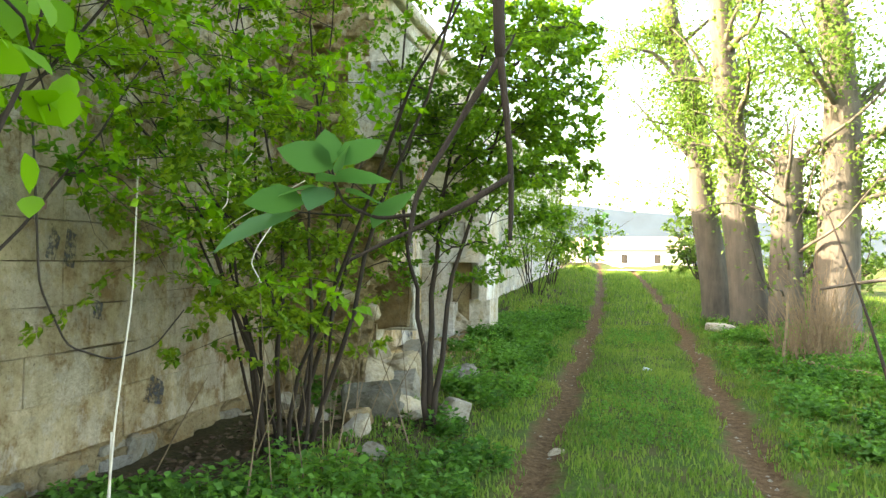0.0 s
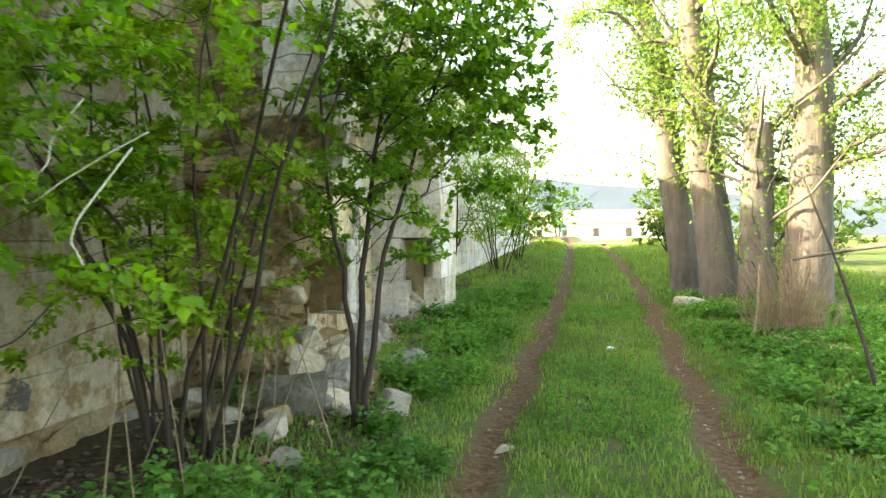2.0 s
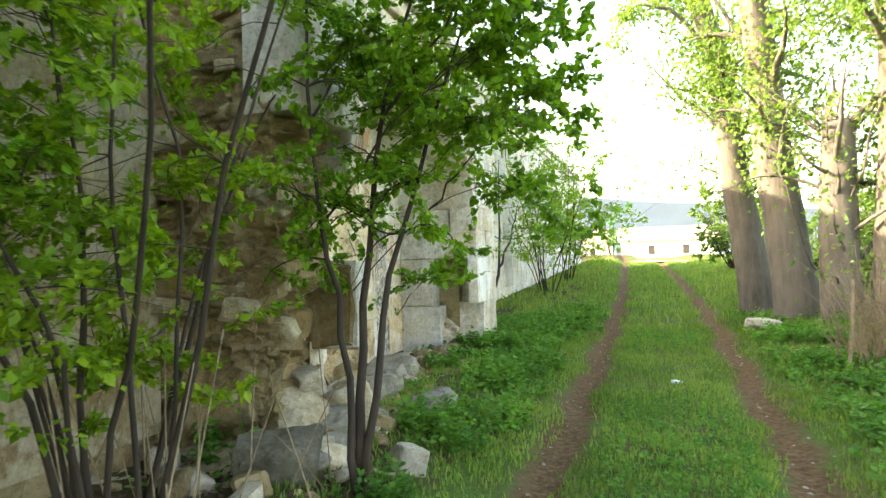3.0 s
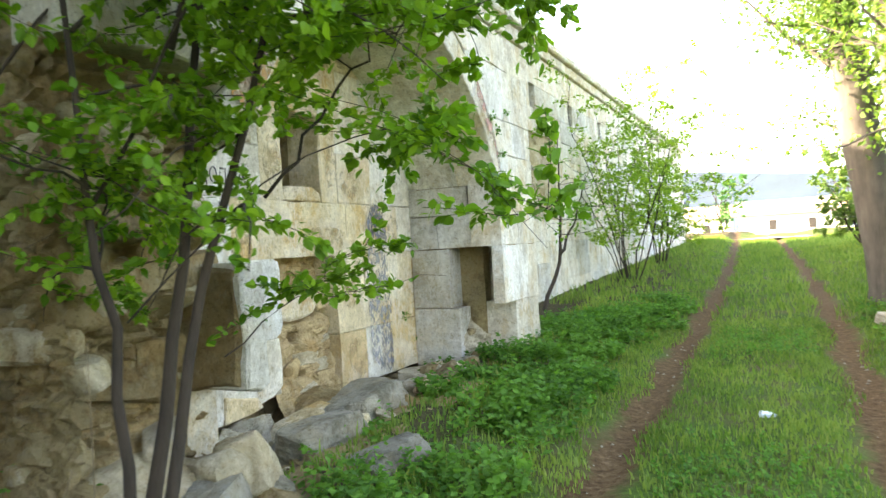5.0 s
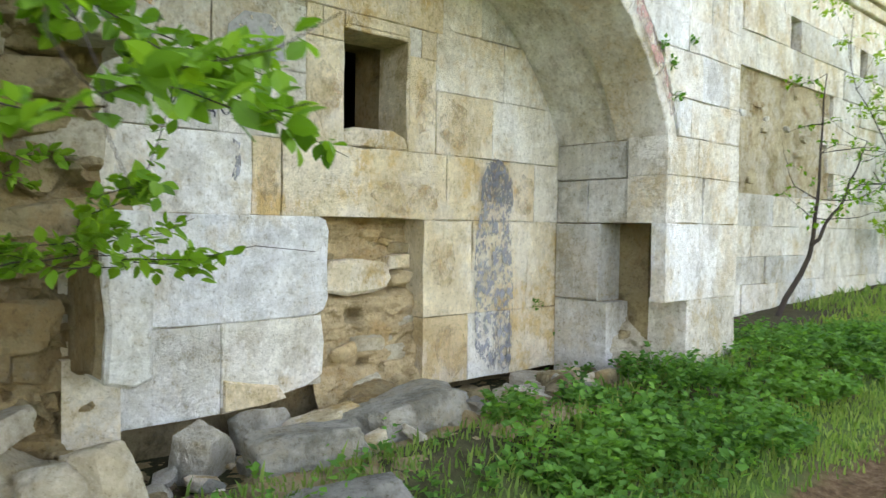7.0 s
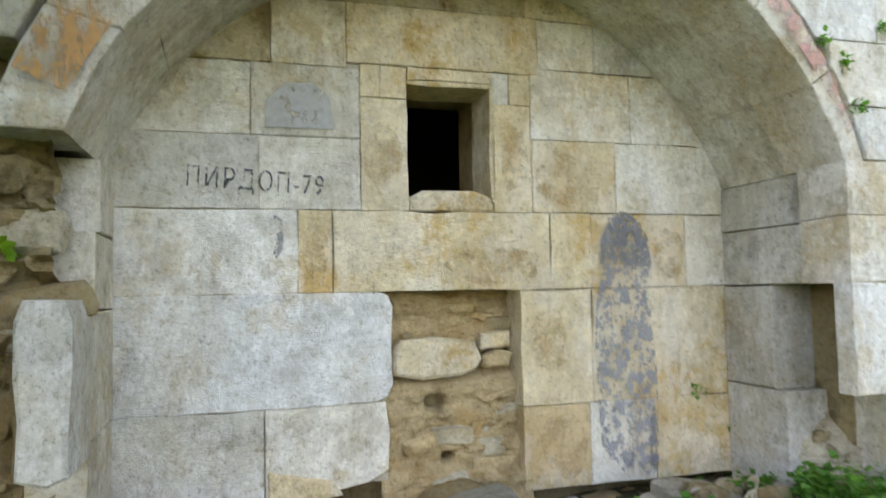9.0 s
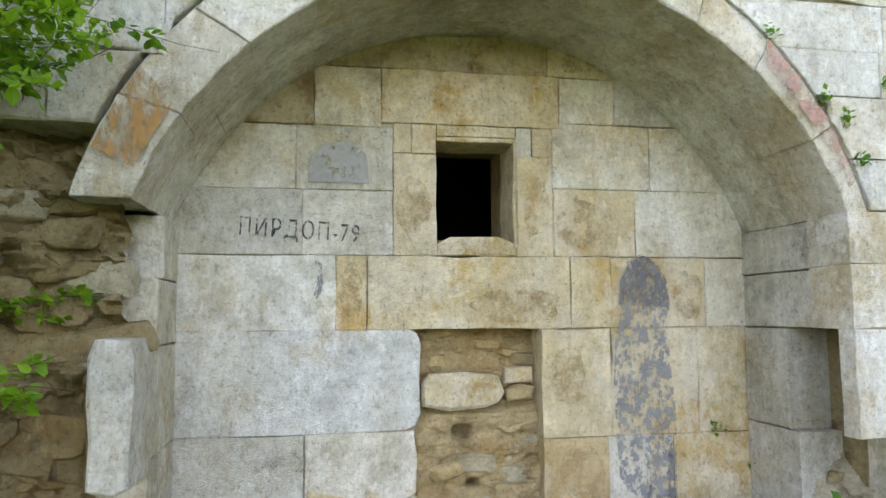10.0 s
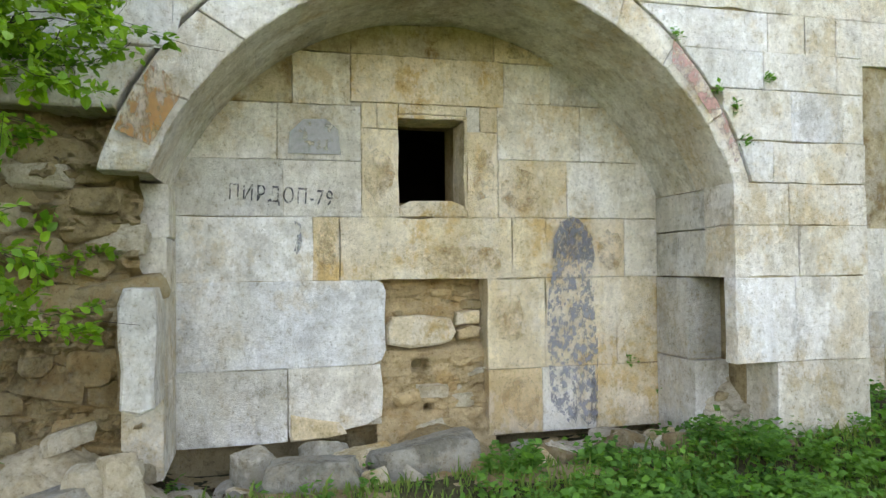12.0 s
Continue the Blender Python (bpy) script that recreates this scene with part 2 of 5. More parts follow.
def leaf_material(name, dark, light, young, gloss=0.45):
    m, nt, nodes, links, bs = material(name)
    g = nodes.new("ShaderNodeNewGeometry")
    pos = world_place(nt)
    patch = noise_node(nt, pos, 1.7, 3)
    col = ramp_node(nt, g.outputs["Random Per Island"], [(0.0, dark), (0.55, light), (1.0, young)])
    col = mix_node(nt, ramp_node(nt, patch, [(0.35, (0, 0, 0)), (0.7, (0.6, 0.6, 0.6))]), col, young)
    col = mix_node(nt, 1.0, col, ramp_node(nt, noise_node(nt, pos, 0.9, 5, 0.6), [(0.36, (0.85, 0.9, 0.85)), (0.6, (1.2, 1.14, 1.05))]), "MULTIPLY")
    links.new(col, bs.inputs["Base Color"])
    bs.inputs["Roughness"].default_value = gloss
    bs.inputs["Specular IOR Level"].default_value = 0.22
    tr = nodes.new("ShaderNodeBsdfTranslucent")
    bright = mix_node(nt, 1.0, col, (1.4, 1.48, 0.72), "MULTIPLY")
    links.new(bright, tr.inputs["Color"])
    mx = nodes.new("ShaderNodeMixShader")
    mx.inputs[0].default_value = 0.5
    links.new(bs.outputs[0], mx.inputs[1])
    links.new(tr.outputs[0], mx.inputs[2])
    links.new(mx.outputs[0], nodes["Material Output"].inputs["Surface"])
    return m


def bark_material(name, dark, light, scale=14.0):
    m, nt, nodes, links, bs = material(name)
    a = noise_node(nt, world_place(nt, (1, 1, 0.18)), scale, 8, 0.7)
    b = noise_node(nt, world_place(nt), scale * 0.22, 4)
    col = ramp_node(nt, a, [(0.3, dark), (0.7, light)])
    col = mix_node(nt, ramp_node(nt, b, [(0.4, (0, 0, 0)), (0.75, (0.5, 0.5, 0.5))]), col, tuple(c * 1.25 for c in light))
    links.new(col, bs.inputs["Base Color"])
    bs.inputs["Roughness"].default_value = 0.9
    bump(nt, bs, a, 0.9, 0.03)
    return m


def plain_material(name, colour, rough=0.8, vary=0.25, scale=20.0):
    m, nt, nodes, links, bs = material(name)
    n = noise_node(nt, world_place(nt), scale, 6, 0.65)
    col = ramp_node(nt, n, [(0.3, tuple(c * (1 - vary) for c in colour)), (0.7, colour)])
    links.new(col, bs.inputs["Base Color"])
    bs.inputs["Roughness"].default_value = rough
    bump(nt, bs, n, 0.3, 0.01)
    return m


PALE = stone_material("pale_limestone", (0.673, 0.643, 0.567), (0.503, 0.462, 0.38), (0.585, 0.456, 0.257), 0.6, 0.45)
BUFF = stone_material("buff_limestone", (0.661, 0.56, 0.384), (0.496, 0.401, 0.242), (0.566, 0.384, 0.165), 0.85, 0.45)
OCHRE = stone_material("ochre_limestone", (0.627, 0.495, 0.297), (0.506, 0.363, 0.187), (0.55, 0.308, 0.11), 0.9, 0.3)
GREY = stone_material("grey_limestone", (0.567, 0.556, 0.509), (0.409, 0.392, 0.345), (0.515, 0.421, 0.257), 0.45, 0.6)
WASHED = stone_material("whitewashed_limestone", (0.696, 0.69, 0.661), (0.545, 0.534, 0.499), (0.603, 0.499, 0.325), 0.5, 0.45)
SOOT = stone_material("grey_vault_stone", (0.696, 0.684, 0.63), (0.516, 0.498, 0.444), (0.48, 0.396, 0.24), 0.5, 0.55)
STUCCO = stone_material("cream_weathered_ashlar", (0.46, 0.4, 0.275), (0.31, 0.26, 0.16), (0.25, 0.17, 0.08), 0.85, 0.75)
RUBBLE = stone_material("rubble_and_lime_mortar", (0.3, 0.24, 0.14), (0.14, 0.105, 0.055), (0.29, 0.19, 0.085), 0.65, 0.5, streaks=False, vary=0.4)
TAN = stone_material("crumbling_tan_mortar", (0.504, 0.386, 0.224), (0.302, 0.218, 0.112), (0.448, 0.28, 0.112), 0.6, 0.25, streaks=False, vary=0.25)
LIME = stone_material("crumbled_lime_mortar", (0.451, 0.402, 0.303), (0.297, 0.253, 0.176), (0.385, 0.297, 0.165), 0.4, 0.35, streaks=False, vary=0.25)
ROCK = stone_material("fallen_stone", (0.3, 0.285, 0.24), (0.16, 0.15, 0.12), (0.27, 0.21, 0.12), 0.4, 0.6, streaks=False, vary=0.3)
# darker copy of the fallen stone, with the shrub's shade put into its colour
SHADEROCK = stone_material("shrub_shaded_stone", (0.135, 0.13, 0.105), (0.065, 0.065, 0.045), (0.1, 0.1, 0.05), 0.6, 0.6, streaks=False, vary=0.3)
WHITEROCK = stone_material("white_fallen_stone", (0.43, 0.395, 0.32), (0.29, 0.26, 0.2), (0.35, 0.27, 0.15), 0.4, 0.45, streaks=False, vary=0.25)
LEAF = leaf_material("shrub_leaves", (0.03, 0.115, 0.006), (0.07, 0.22, 0.01), (0.19, 0.37, 0.018), 0.6)
LITTERLEAF = plain_material("dead_leaves", (0.1, 0.062, 0.032), 0.9, 0.6, 9.0)
LEAF_MID = leaf_material("mid_green_leaves", (0.035, 0.105, 0.007), (0.09, 0.2, 0.015), (0.23, 0.34, 0.028), 0.55)
LEAF_DEEP = leaf_material("deep_green_leaves", (0.03, 0.105, 0.009), (0.075, 0.195, 0.018), (0.18, 0.33, 0.03), 0.5)
LEAF_BLUE = leaf_material("bluish_leaves", (0.035, 0.12, 0.05), (0.055, 0.16, 0.065), (0.075, 0.2, 0.08), 0.5)
LEAF_POPLAR = leaf_material("poplar_leaves", (0.045, 0.11, 0.025), (0.085, 0.165, 0.04), (0.15, 0.235, 0.07), 0.6)
WEED = leaf_material("weed_leaves", (0.026, 0.095, 0.02), (0.055, 0.17, 0.032), (0.12, 0.28, 0.05), 0.6)
# lighter green for the far shrubs, haze put into the leaf colour
LEAF_PALE = leaf_material("haze_pale_leaves", (0.08, 0.18, 0.02), (0.14, 0.27, 0.03), (0.24, 0.36, 0.05), 0.6)
GRASS = leaf_material("grass_blades", (0.05, 0.12, 0.022), (0.1, 0.195, 0.038), (0.2, 0.26, 0.08), 0.65)
BARK = bark_material("brown_bark", (0.01, 0.007, 0.004), (0.042, 0.028, 0.017))
POPLAR_BARK = bark_material("grey_poplar_bark", (0.035, 0.031, 0.026), (0.135, 0.118, 0.093), 9.0)
DRY = plain_material("dry_stalk", (0.25, 0.185, 0.105), 0.8, 0.55)
PALE_STEM = plain_material("bleached_stem", (0.62, 0.57, 0.46), 0.7)
WIRE = plain_material("rusty_wire", (0.07, 0.055, 0.045), 0.7)
# near-black colour stands in for the shade inside window openings
DARK = plain_material("near_black_shade", (0.05, 0.045, 0.04), 0.95)
BRICK = plain_material("broken_red_brick", (0.42, 0.17, 0.08), 0.9)


def ground_material():
    m, nt, nodes, links, bs = material("grass_and_dirt_ground")
    pos = world_place(nt)
    sep = nodes.new("ShaderNodeSeparateXYZ")
    g = nodes.new("ShaderNodeNewGeometry")
    links.new(g.outputs["Position"], sep.inputs[0])
    y = sep.outputs["Y"]
    s = math_node(nt, "MAXIMUM", math_node(nt, "DIVIDE", math_node(nt, "SUBTRACT", y, 14.0), 20.0), 0.0)
    s = math_node(nt, "MINIMUM", s, 3.0)
    c = math_node(nt, "SUBTRACT", 0.17, math_node(nt, "MULTIPLY", math_node(nt, "POWER", s, 1.5), 0.6))
    dx = math_node(nt, "SUBTRACT", sep.outputs["X"], c)
    wob = math_node(nt, "MULTIPLY", math_node(nt, "SUBTRACT", noise_node(nt, pos, 3.2, 8, 0.7), 0.5), 0.5)
    d = math_node(nt, "ABSOLUTE", math_node(nt, "SUBTRACT", math_node(nt, "ABSOLUTE", math_node(nt, "ADD", dx, wob)), 0.79))
    rut = ramp_node(nt, d, [(0.1, (1, 1, 1)), (0.24, (0, 0, 0))])
    fine = noise_node(nt, pos, 30, 8, 0.7)
    patch = noise_node(nt, pos, 2.2, 6, 0.6)
    grass = ramp_node(nt, fine, [(0.3, (0.035, 0.06, 0.014)), (0.6, (0.075, 0.14, 0.025)), (0.8, (0.13, 0.19, 0.045))])
    lush = ramp_node(nt, noise_node(nt, pos, 1.1, 8, 0.65), [(0.45, (0, 0, 0)), (0.6, (0.6, 0.6, 0.6))])
    grass = mix_node(nt, lush, grass, (0.03, 0.06, 0.014))
    grass = mix_node(nt, ramp_node(nt, patch, [(0.44, (0, 0, 0)), (0.66, (0.75, 0.75, 0.75))]), grass, (0.13, 0.1, 0.05))
    dirt = ramp_node(nt, noise_node(nt, pos, 19, 8, 0.75), [(0.32, (0.042, 0.025, 0.011)), (0.52, (0.112, 0.068, 0.032)), (0.76, (0.24, 0.17, 0.095))])
    under = ramp_node(nt, math_node(nt, "MULTIPLY", math_node(nt, "ADD", sep.outputs["X"], 1.35), -0.25), [(0.0, (0, 0, 0)), (0.09, (0.8, 0.8, 0.8)), (0.6, (0.8, 0.8, 0.8)), (0.7, (0, 0, 0))])
    litter = ramp_node(nt, fine, [(0.3, (0.03, 0.021, 0.013)), (0.7, (0.085, 0.06, 0.037))])
    col = mix_node(nt, under, grass, litter)
    col = mix_node(nt, rut, col, dirt)
    links.new(col, bs.inputs["Base Color"])
    bs.inputs["Roughness"].default_value = 0.97
    bs.inputs["Specular IOR Level"].default_value = 0.1
    bump(nt, bs, fine, 0.8, 0.03)
    return m


GROUND = ground_material()

# ---- ground ----
def grid_sheet(xs, ys):
    X, Y = np.meshgrid(xs, ys)
    Z = ground_z(X, Y)
    n, k = len(ys), len(xs)
    v = np.c_[X.ravel(), Y.ravel(), Z.ravel()]
    i = np.arange(n * k).reshape(n, k)
    f = np.c_[i[:-1, :-1].ravel(), i[:-1, 1:].ravel(), i[1:, 1:].ravel(), i[1:, :-1].ravel()]
    return v, f


xs = np.concatenate([np.linspace(-900, -60, 12), np.linspace(-50, -6, 12), np.arange(-5, 5.01, 0.06), np.linspace(6, 50, 22), np.linspace(60, 900, 12)])
ys = np.concatenate([np.linspace(-600, -30, 8), np.linspace(-25, -4, 8), np.arange(-3, 20, 0.08), np.arange(20, 60, 0.5), np.linspace(61, 1500, 24)])
gv, gf = grid_sheet(xs, ys)
ground = new("ground", mesh_from("ground", gv, gf, GROUND, True))
tagged(ground, "grassy dirt track with two bare brown wheel ruts between green verges", "ground", kind="structure")

# ---- the walls ----
XF, XB, XM = -1.94, -2.91, -2.95      # portal front, niche back, main wall faces
Y_LEFT, Y_RIGHT = 5.66, 11.07         # ends of the projecting portal
SPRING, ARCH_Y, ARCH_Z, ARCH_R = 2.07, 8.36, 1.42, 1.84
OUT_Y, OUT_Z, OUT_R = 8.29, 1.55, 1.97
WIN = (8.13, 8.60, 2.03, 2.63)


def swap_y(verts):
    """Turns a stone that faces +x so that it faces -y, its outline in (x, z)."""
    v = np.asarray(verts)
    return np.c_[v[:, 1], v[:, 0], v[:, 2]]


def box(bag, x0, x1, y0, y1, z0, z1):
    v = [(x, y, z) for x in (x0, x1) for y in (y0, y1) for z in (z0, z1)]
    bag.add(v, [(0, 1, 3, 2), (4, 6, 7, 5), (0, 4, 5, 1), (2, 3, 7, 6), (0, 2, 6, 4), (1, 5, 7, 3)])


def stone(parent, outline, xf, xb, mat, name="stone_block", bevel=0.008, label=""):
    v, f = prism(outline, xf, xb, bevel, rough=0.16 if len(outline) < 8 else 0.0)
    return part(name, mesh_from(name, v, f, mat), parent, label)


core = Bag()
y0, y1, z0, z1 = WIN
box(core, -3.5, -3.15, Y_LEFT, y0, -0.3, 3.75)
box(core, -3.5, -3.15, y1, Y_RIGHT - 0.05, -0.3, 3.75)
box(core, -3.5, -3.15, y0, y1, -0.3, z0)
box(core, -3.5, -3.15, y0, y1, z1, 3.75)
box(core, -3.15, -2.25, 10.35, Y_RIGHT - 0.05, -0.3, 3.75)
box(core, -3.15, -2.25, Y_LEFT, 10.35, 3.52, 3.75)
portal = new("wall_portal", core.mesh("wall_portal", RUBBLE))
tagged(portal, "ruined pale limestone portal with a deep arched niche and broken left pier", "wall", kind="structure")

# unseen room added behind the window, coloured near-black so the opening stays dark
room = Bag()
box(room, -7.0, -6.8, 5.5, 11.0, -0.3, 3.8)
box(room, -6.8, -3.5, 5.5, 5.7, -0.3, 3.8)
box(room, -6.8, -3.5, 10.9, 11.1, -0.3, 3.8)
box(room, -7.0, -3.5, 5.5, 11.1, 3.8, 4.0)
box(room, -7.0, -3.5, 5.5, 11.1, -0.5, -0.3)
tagged(new("wall_inner_room", room.mesh("wall_inner_room", DARK)), "unseen chamber behind the small window, its shade put into a near-black lining", "wall", kind="structure")


def in_arch(p):
    return p[1] <= SPRING or (p[0] - 8.40) ** 2 + (p[1] - 1.47) ** 2 <= 1.86 ** 2


def arch_cut(a, b):
    lo, hi = (a, b) if in_arch(a) else (b, a)
    for _ in range(24):
        mid = ((lo[0] + hi[0]) / 2, (lo[1] + hi[1]) / 2)
        lo, hi = (mid, hi) if in_arch(mid) else (lo, mid)
    return lo


def dense(poly, step=0.06):
    out = []
    for a, b in zip(poly, poly[1:] + poly[:1]):
        k = max(1, int(math.dist(a, b) / step))
        out += [(a[0] + (b[0] - a[0]) * i / k, a[1] + (b[1] - a[1]) * i / k) for i in range(k)]
    return out


# niche back wall, course by course: bottom, top, joints along the wall with the stone of each block
P, B, O, G, S = PALE, BUFF, OCHRE, GREY, STUCCO
NICHE = [
    (0.42, 0.905, [(6.66, 7.362, GREY)]),
    (0.37, 0.833, [(8.75, 9.16, O), (9.16, 9.58, P), (9.58, 10.16, B)]),
    (0.834, 1.48, [(8.75, 9.19, B), (9.19, 9.76, B), (9.76, 10.16, B)]),
    (1.4815, 1.912, [(6.66, 7.53, WASHED), (7.53, 7.71, B), (7.71, 8.94, B), (8.94, 9.2, B), (9.2, 9.83, B), (9.83, 10.16, P)]),
    (1.91, 2.29, [(6.6, 7.34, G), (7.34, 7.86, P)]),
    (1.913, 2.33, [(8.84, 9.37, B), (9.37, 10.3, P)]),
    (1.91, 2.52, [(7.86, 8.12, B), (8.61, 8.84, B)]),
    (2.52, 2.70, [(7.86, 7.97, B), (7.97, 8.12, B), (8.61, 8.71, P), (8.71, 8.84, B)]),
    (2.29, 2.67, [(6.6, 7.3, P), (7.3, 7.86, G)]),
    (2.33, 2.74, [(8.84, 9.48, P), (9.48, 10.3, P)]),
    (2.70, 3.03, [(7.79, 8.89, B)]),
    (2.67, 3.028, [(7.0, 7.40, S), (7.40, 7.79, P)]),
    (2.74, 3.028, [(8.89, 9.25, P), (9.25, 10.0, G)]),
    (3.03, 3.40, [(7.3, 7.79, S), (7.79, 8.82, S), (8.82, 9.5, B)]),
    (2.63, 2.70, [(8.12, 8.61, B)]),
]
for zb, zt, blocks in NICHE:
    for ya, yb, mat in blocks:
        outline = rect(ya, yb, zb, zt, 0.0022)
        if zt > SPRING:
            outline = clip_inside(dense(outline), in_arch, arch_cut)
        if len(outline) > 2:
            stone(portal, outline, XB + 0.0025 * rng.standard_normal(), -3.16, mat, bevel=0.003)

joints = Bag()
for ya, yb, za, zb in ((6.66, 7.99, 0.5, 2.0), (8.76, 10.1, 0.5, 2.0), (7.99, 8.76, 1.49, 1.9), (6.66, 8.11, 2.0, 2.72), (8.62, 10.1, 2.0, 2.72), (7.2, 9.6, 2.71, 3.26)):
    box(joints, XB - 0.05, XB - 0.024, ya, yb, za, zb)
part("joint_mortar", joints.mesh("joint_mortar", STUCCO), portal)
stone(portal, [(6.66, 0.907), (7.5, 0.905), (7.93, 0.91), (7.99, 0.935), (8.015, 1.0), (8.01, 1.2), (8.02, 1.4), (8.0, 1.46), (7.95, 1.482), (7.2, 1.48), (6.66, 1.48)], XB + 0.004, -3.16, WASHED, bevel=0.006)
stone(portal, [(7.372, 0.45), (7.55, 0.47), (7.72, 0.475), (7.88, 0.5), (7.99, 0.56), (8.0, 0.75), (7.98, 0.905), (7.366, 0.905)], XB - 0.004, -3.16, PALE, bevel=0.006)
stone(portal, [(7.378, 0.42), (7.6, 0.43), (7.75, 0.455), (7.7, 0.53), (7.55, 0.56), (7.378, 0.6)], XB + 0.012, -3.1, BUFF, "split_stone_face", 0.012)

# window: a thin raised stone border and the reveals through the wall
for ya, yb, za, zb in ((8.115, 8.615, 2.60, 2.628), (8.588, 8.612, 1.96, 2.6)):
    stone(portal, rect(ya, yb, za, zb), XB + 0.012, -3.2, BUFF, "window_moulding", 0.006)
stone(portal, [(8.12, 1.915), (8.61, 1.915), (8.61, 1.985), (8.5, 2.03), (8.2, 2.025), (8.12, 1.98)], XB - 0.01, -3.5, BUFF, "window_sill", 0.012)

# arch: a front ring of voussoirs and wide soffit stones behind it
def ring_point(a, r, cy, cz):
    return (cy + r * math.cos(a), cz + r * math.sin(a))


A0 = math.asin((SPRING - ARCH_Z) / ARCH_R)
B0 = math.asin((SPRING - OUT_Z) / OUT_R)
edges = np.linspace(0, 1, 12) + np.r_[0, 0.012 * rng.standard_normal(10), 0]
for k, (u, w) in enumerate(zip(edges[:-1], edges[1:])):
    inner = [ring_point(A0 + (math.pi - 2 * A0) * s, ARCH_R, ARCH_Y, ARCH_Z) for s in np.linspace(u + 0.0003, w - 0.0003, 7)]
    outer = [ring_point(B0 + (math.pi - 2 * B0) * s, OUT_R, OUT_Y, OUT_Z) for s in np.linspace(w - 0.0003, u + 0.0003, 7)]
    stone(portal, inner + outer, XF - 0.012 + 0.003 * rng.standard_normal(), -2.36, PALE, "voussoir", 0.008)
edges = np.linspace(0, 1, 10) + np.r_[0, 0.018 * rng.standard_normal(8), 0]
for u, w in zip(edges[:-1], edges[1:]):
    inner = [ring_point(A0 + (math.pi - 2 * A0) * s, ARCH_R + 0.012, ARCH_Y + 0.01, ARCH_Z) for s in np.linspace(u + 0.0002, w - 0.0002, 9)]
    outer = [ring_point(A0 + (math.pi - 2 * A0) * s, ARCH_R + 0.3, ARCH_Y, ARCH_Z) for s in np.linspace(w - 0.0002, u + 0.0002, 9)]
    stone(portal, inner + outer, -2.358, -3.14, SOOT, "soffit_stone", 0.0025)


# facade outside the arch
def arc_y(z, side):
    h = OUT_R ** 2 - (z - OUT_Z) ** 2
    return OUT_Y + side * math.sqrt(max(h, 0.0))


def arc_z(y):
    return OUT_Z + math.sqrt(max(OUT_R ** 2 - (y - OUT_Y) ** 2, 0))


RIGHT = [
    (0.45, 0.94, (10.36, 11.07)), (0.94, 1.482, (10.06, 10.5, 11.07)), (1.482, 1.81, (10.06, 10.54, 11.07)), (1.81, 2.08, (10.06, 10.47, 11.07)),
    (2.08, 2.345, (10.0, 10.36, 11.07)), (2.345, 2.67, (10.0, 10.5, 10.9, 11.07)), (2.67, 2.915, (9.6, 10.3, 10.86, 11.07)), (2.915, 3.17, (9.3, 10.34, 10.62, 10.86, 11.07)),
    (3.17, 3.52, (8.9, 9.75, 10.45, 11.07)),
]
for zb, zt, joints in RIGHT:
    for ya, yb in zip(joints[:-1], joints[1:]):
        if zb >= 2.0 and ya == joints[0]:
            zs = np.linspace(zb + 0.003, zt - 0.003, 9)
            arc = [(max(ya, arc_y(z, 1) + 0.012) if z < OUT_Z + OUT_R - 0.01 else ya, z) for z in zs]
            outline = [(yb - 0.003, zb + 0.003), (yb - 0.003, zt - 0.003)] + arc[::-1]
        else:
            outline = rect(ya, yb, zb, zt)
        depth = -2.05 if zb > 0.9 and zb < 1.4 and ya < 10.2 else -2.25
        stone(portal, outline, XF + 0.003 * rng.standard_normal(), depth, PALE if rng.random() < 0.7 else WASHED, bevel=0.004)
joints = Bag()
for zb, zt, row in RIGHT[1:]:
    box(joints, XF - 0.05, XF - 0.018, max(row[0], arc_y(zb, 1) + 0.02 if zb > 2 else row[0]) + 0.05, 11.05, zb + 0.004, zt + 0.004)
box(joints, XF - 0.05, XF - 0.018, 10.37, 11.05, 0.5, 0.95)
part("joint_mortar", joints.mesh("joint_mortar", STUCCO), portal)
LEFT = [(2.385, 2.705, (Y_LEFT, 6.29, 6.9)), (2.705, 3.17, (Y_LEFT, 6.2, 6.75, 7.4)), (3.17, 3.52, (Y_LEFT, 6.4, 7.1, 7.75))]
for zb, zt, joints in LEFT:
    for ya, yb in zip(joints[:-1], joints[1:]):
        if yb == joints[-1]:
            arc = [(min(yb, arc_y(z, -1) - 0.028) if z < OUT_Z + OUT_R - 0.01 else yb, z) for z in np.linspace(zb + 0.003, zt - 0.003, 9)]
            outline = [(ya + 0.003, zt - 0.003), (ya + 0.003, zb + 0.003)] + arc
        else:
            outline = rect(ya, yb, zb, zt)
        stone(portal, outline, XF + 0.008 * rng.standard_normal(), -2.3, GREY if zb < 3 else PALE, bevel=0.012)
top = [(7.75, 3.17), (8.9, 3.17)]
arc = [(y, max(3.18, arc_z(y) + 0.006)) for y in np.linspace(7.75, 8.9, 12)]
stone(portal, [(8.9, 3.56), (7.75, 3.56)] + arc, XF, -2.3, PALE, bevel=0.01)
for k in range(8):
    ya = Y_LEFT + k * 0.677
    stone(portal, rect(ya, ya + 0.676, 3.565 if 2 < k < 5 else 3.525, 3.68), XF + 0.03, -3.2, PALE, "cornice_stone", 0.012)
    stone(portal, rect(ya, ya + 0.676, 3.683, 3.8), XF + 0.09, -3.5, PALE, "cornice_stone", 0.02)


# jambs of the niche, facing along the wall
def jamb(outline, y_face, y_back, mat, bevel=0.008):
    v, f = prism(outline, y_face, y_back, bevel)
    v = swap_y(v)
    part("jamb_stone", mesh_from("jamb_stone", v, [q[::-1] for q in f], mat), portal)


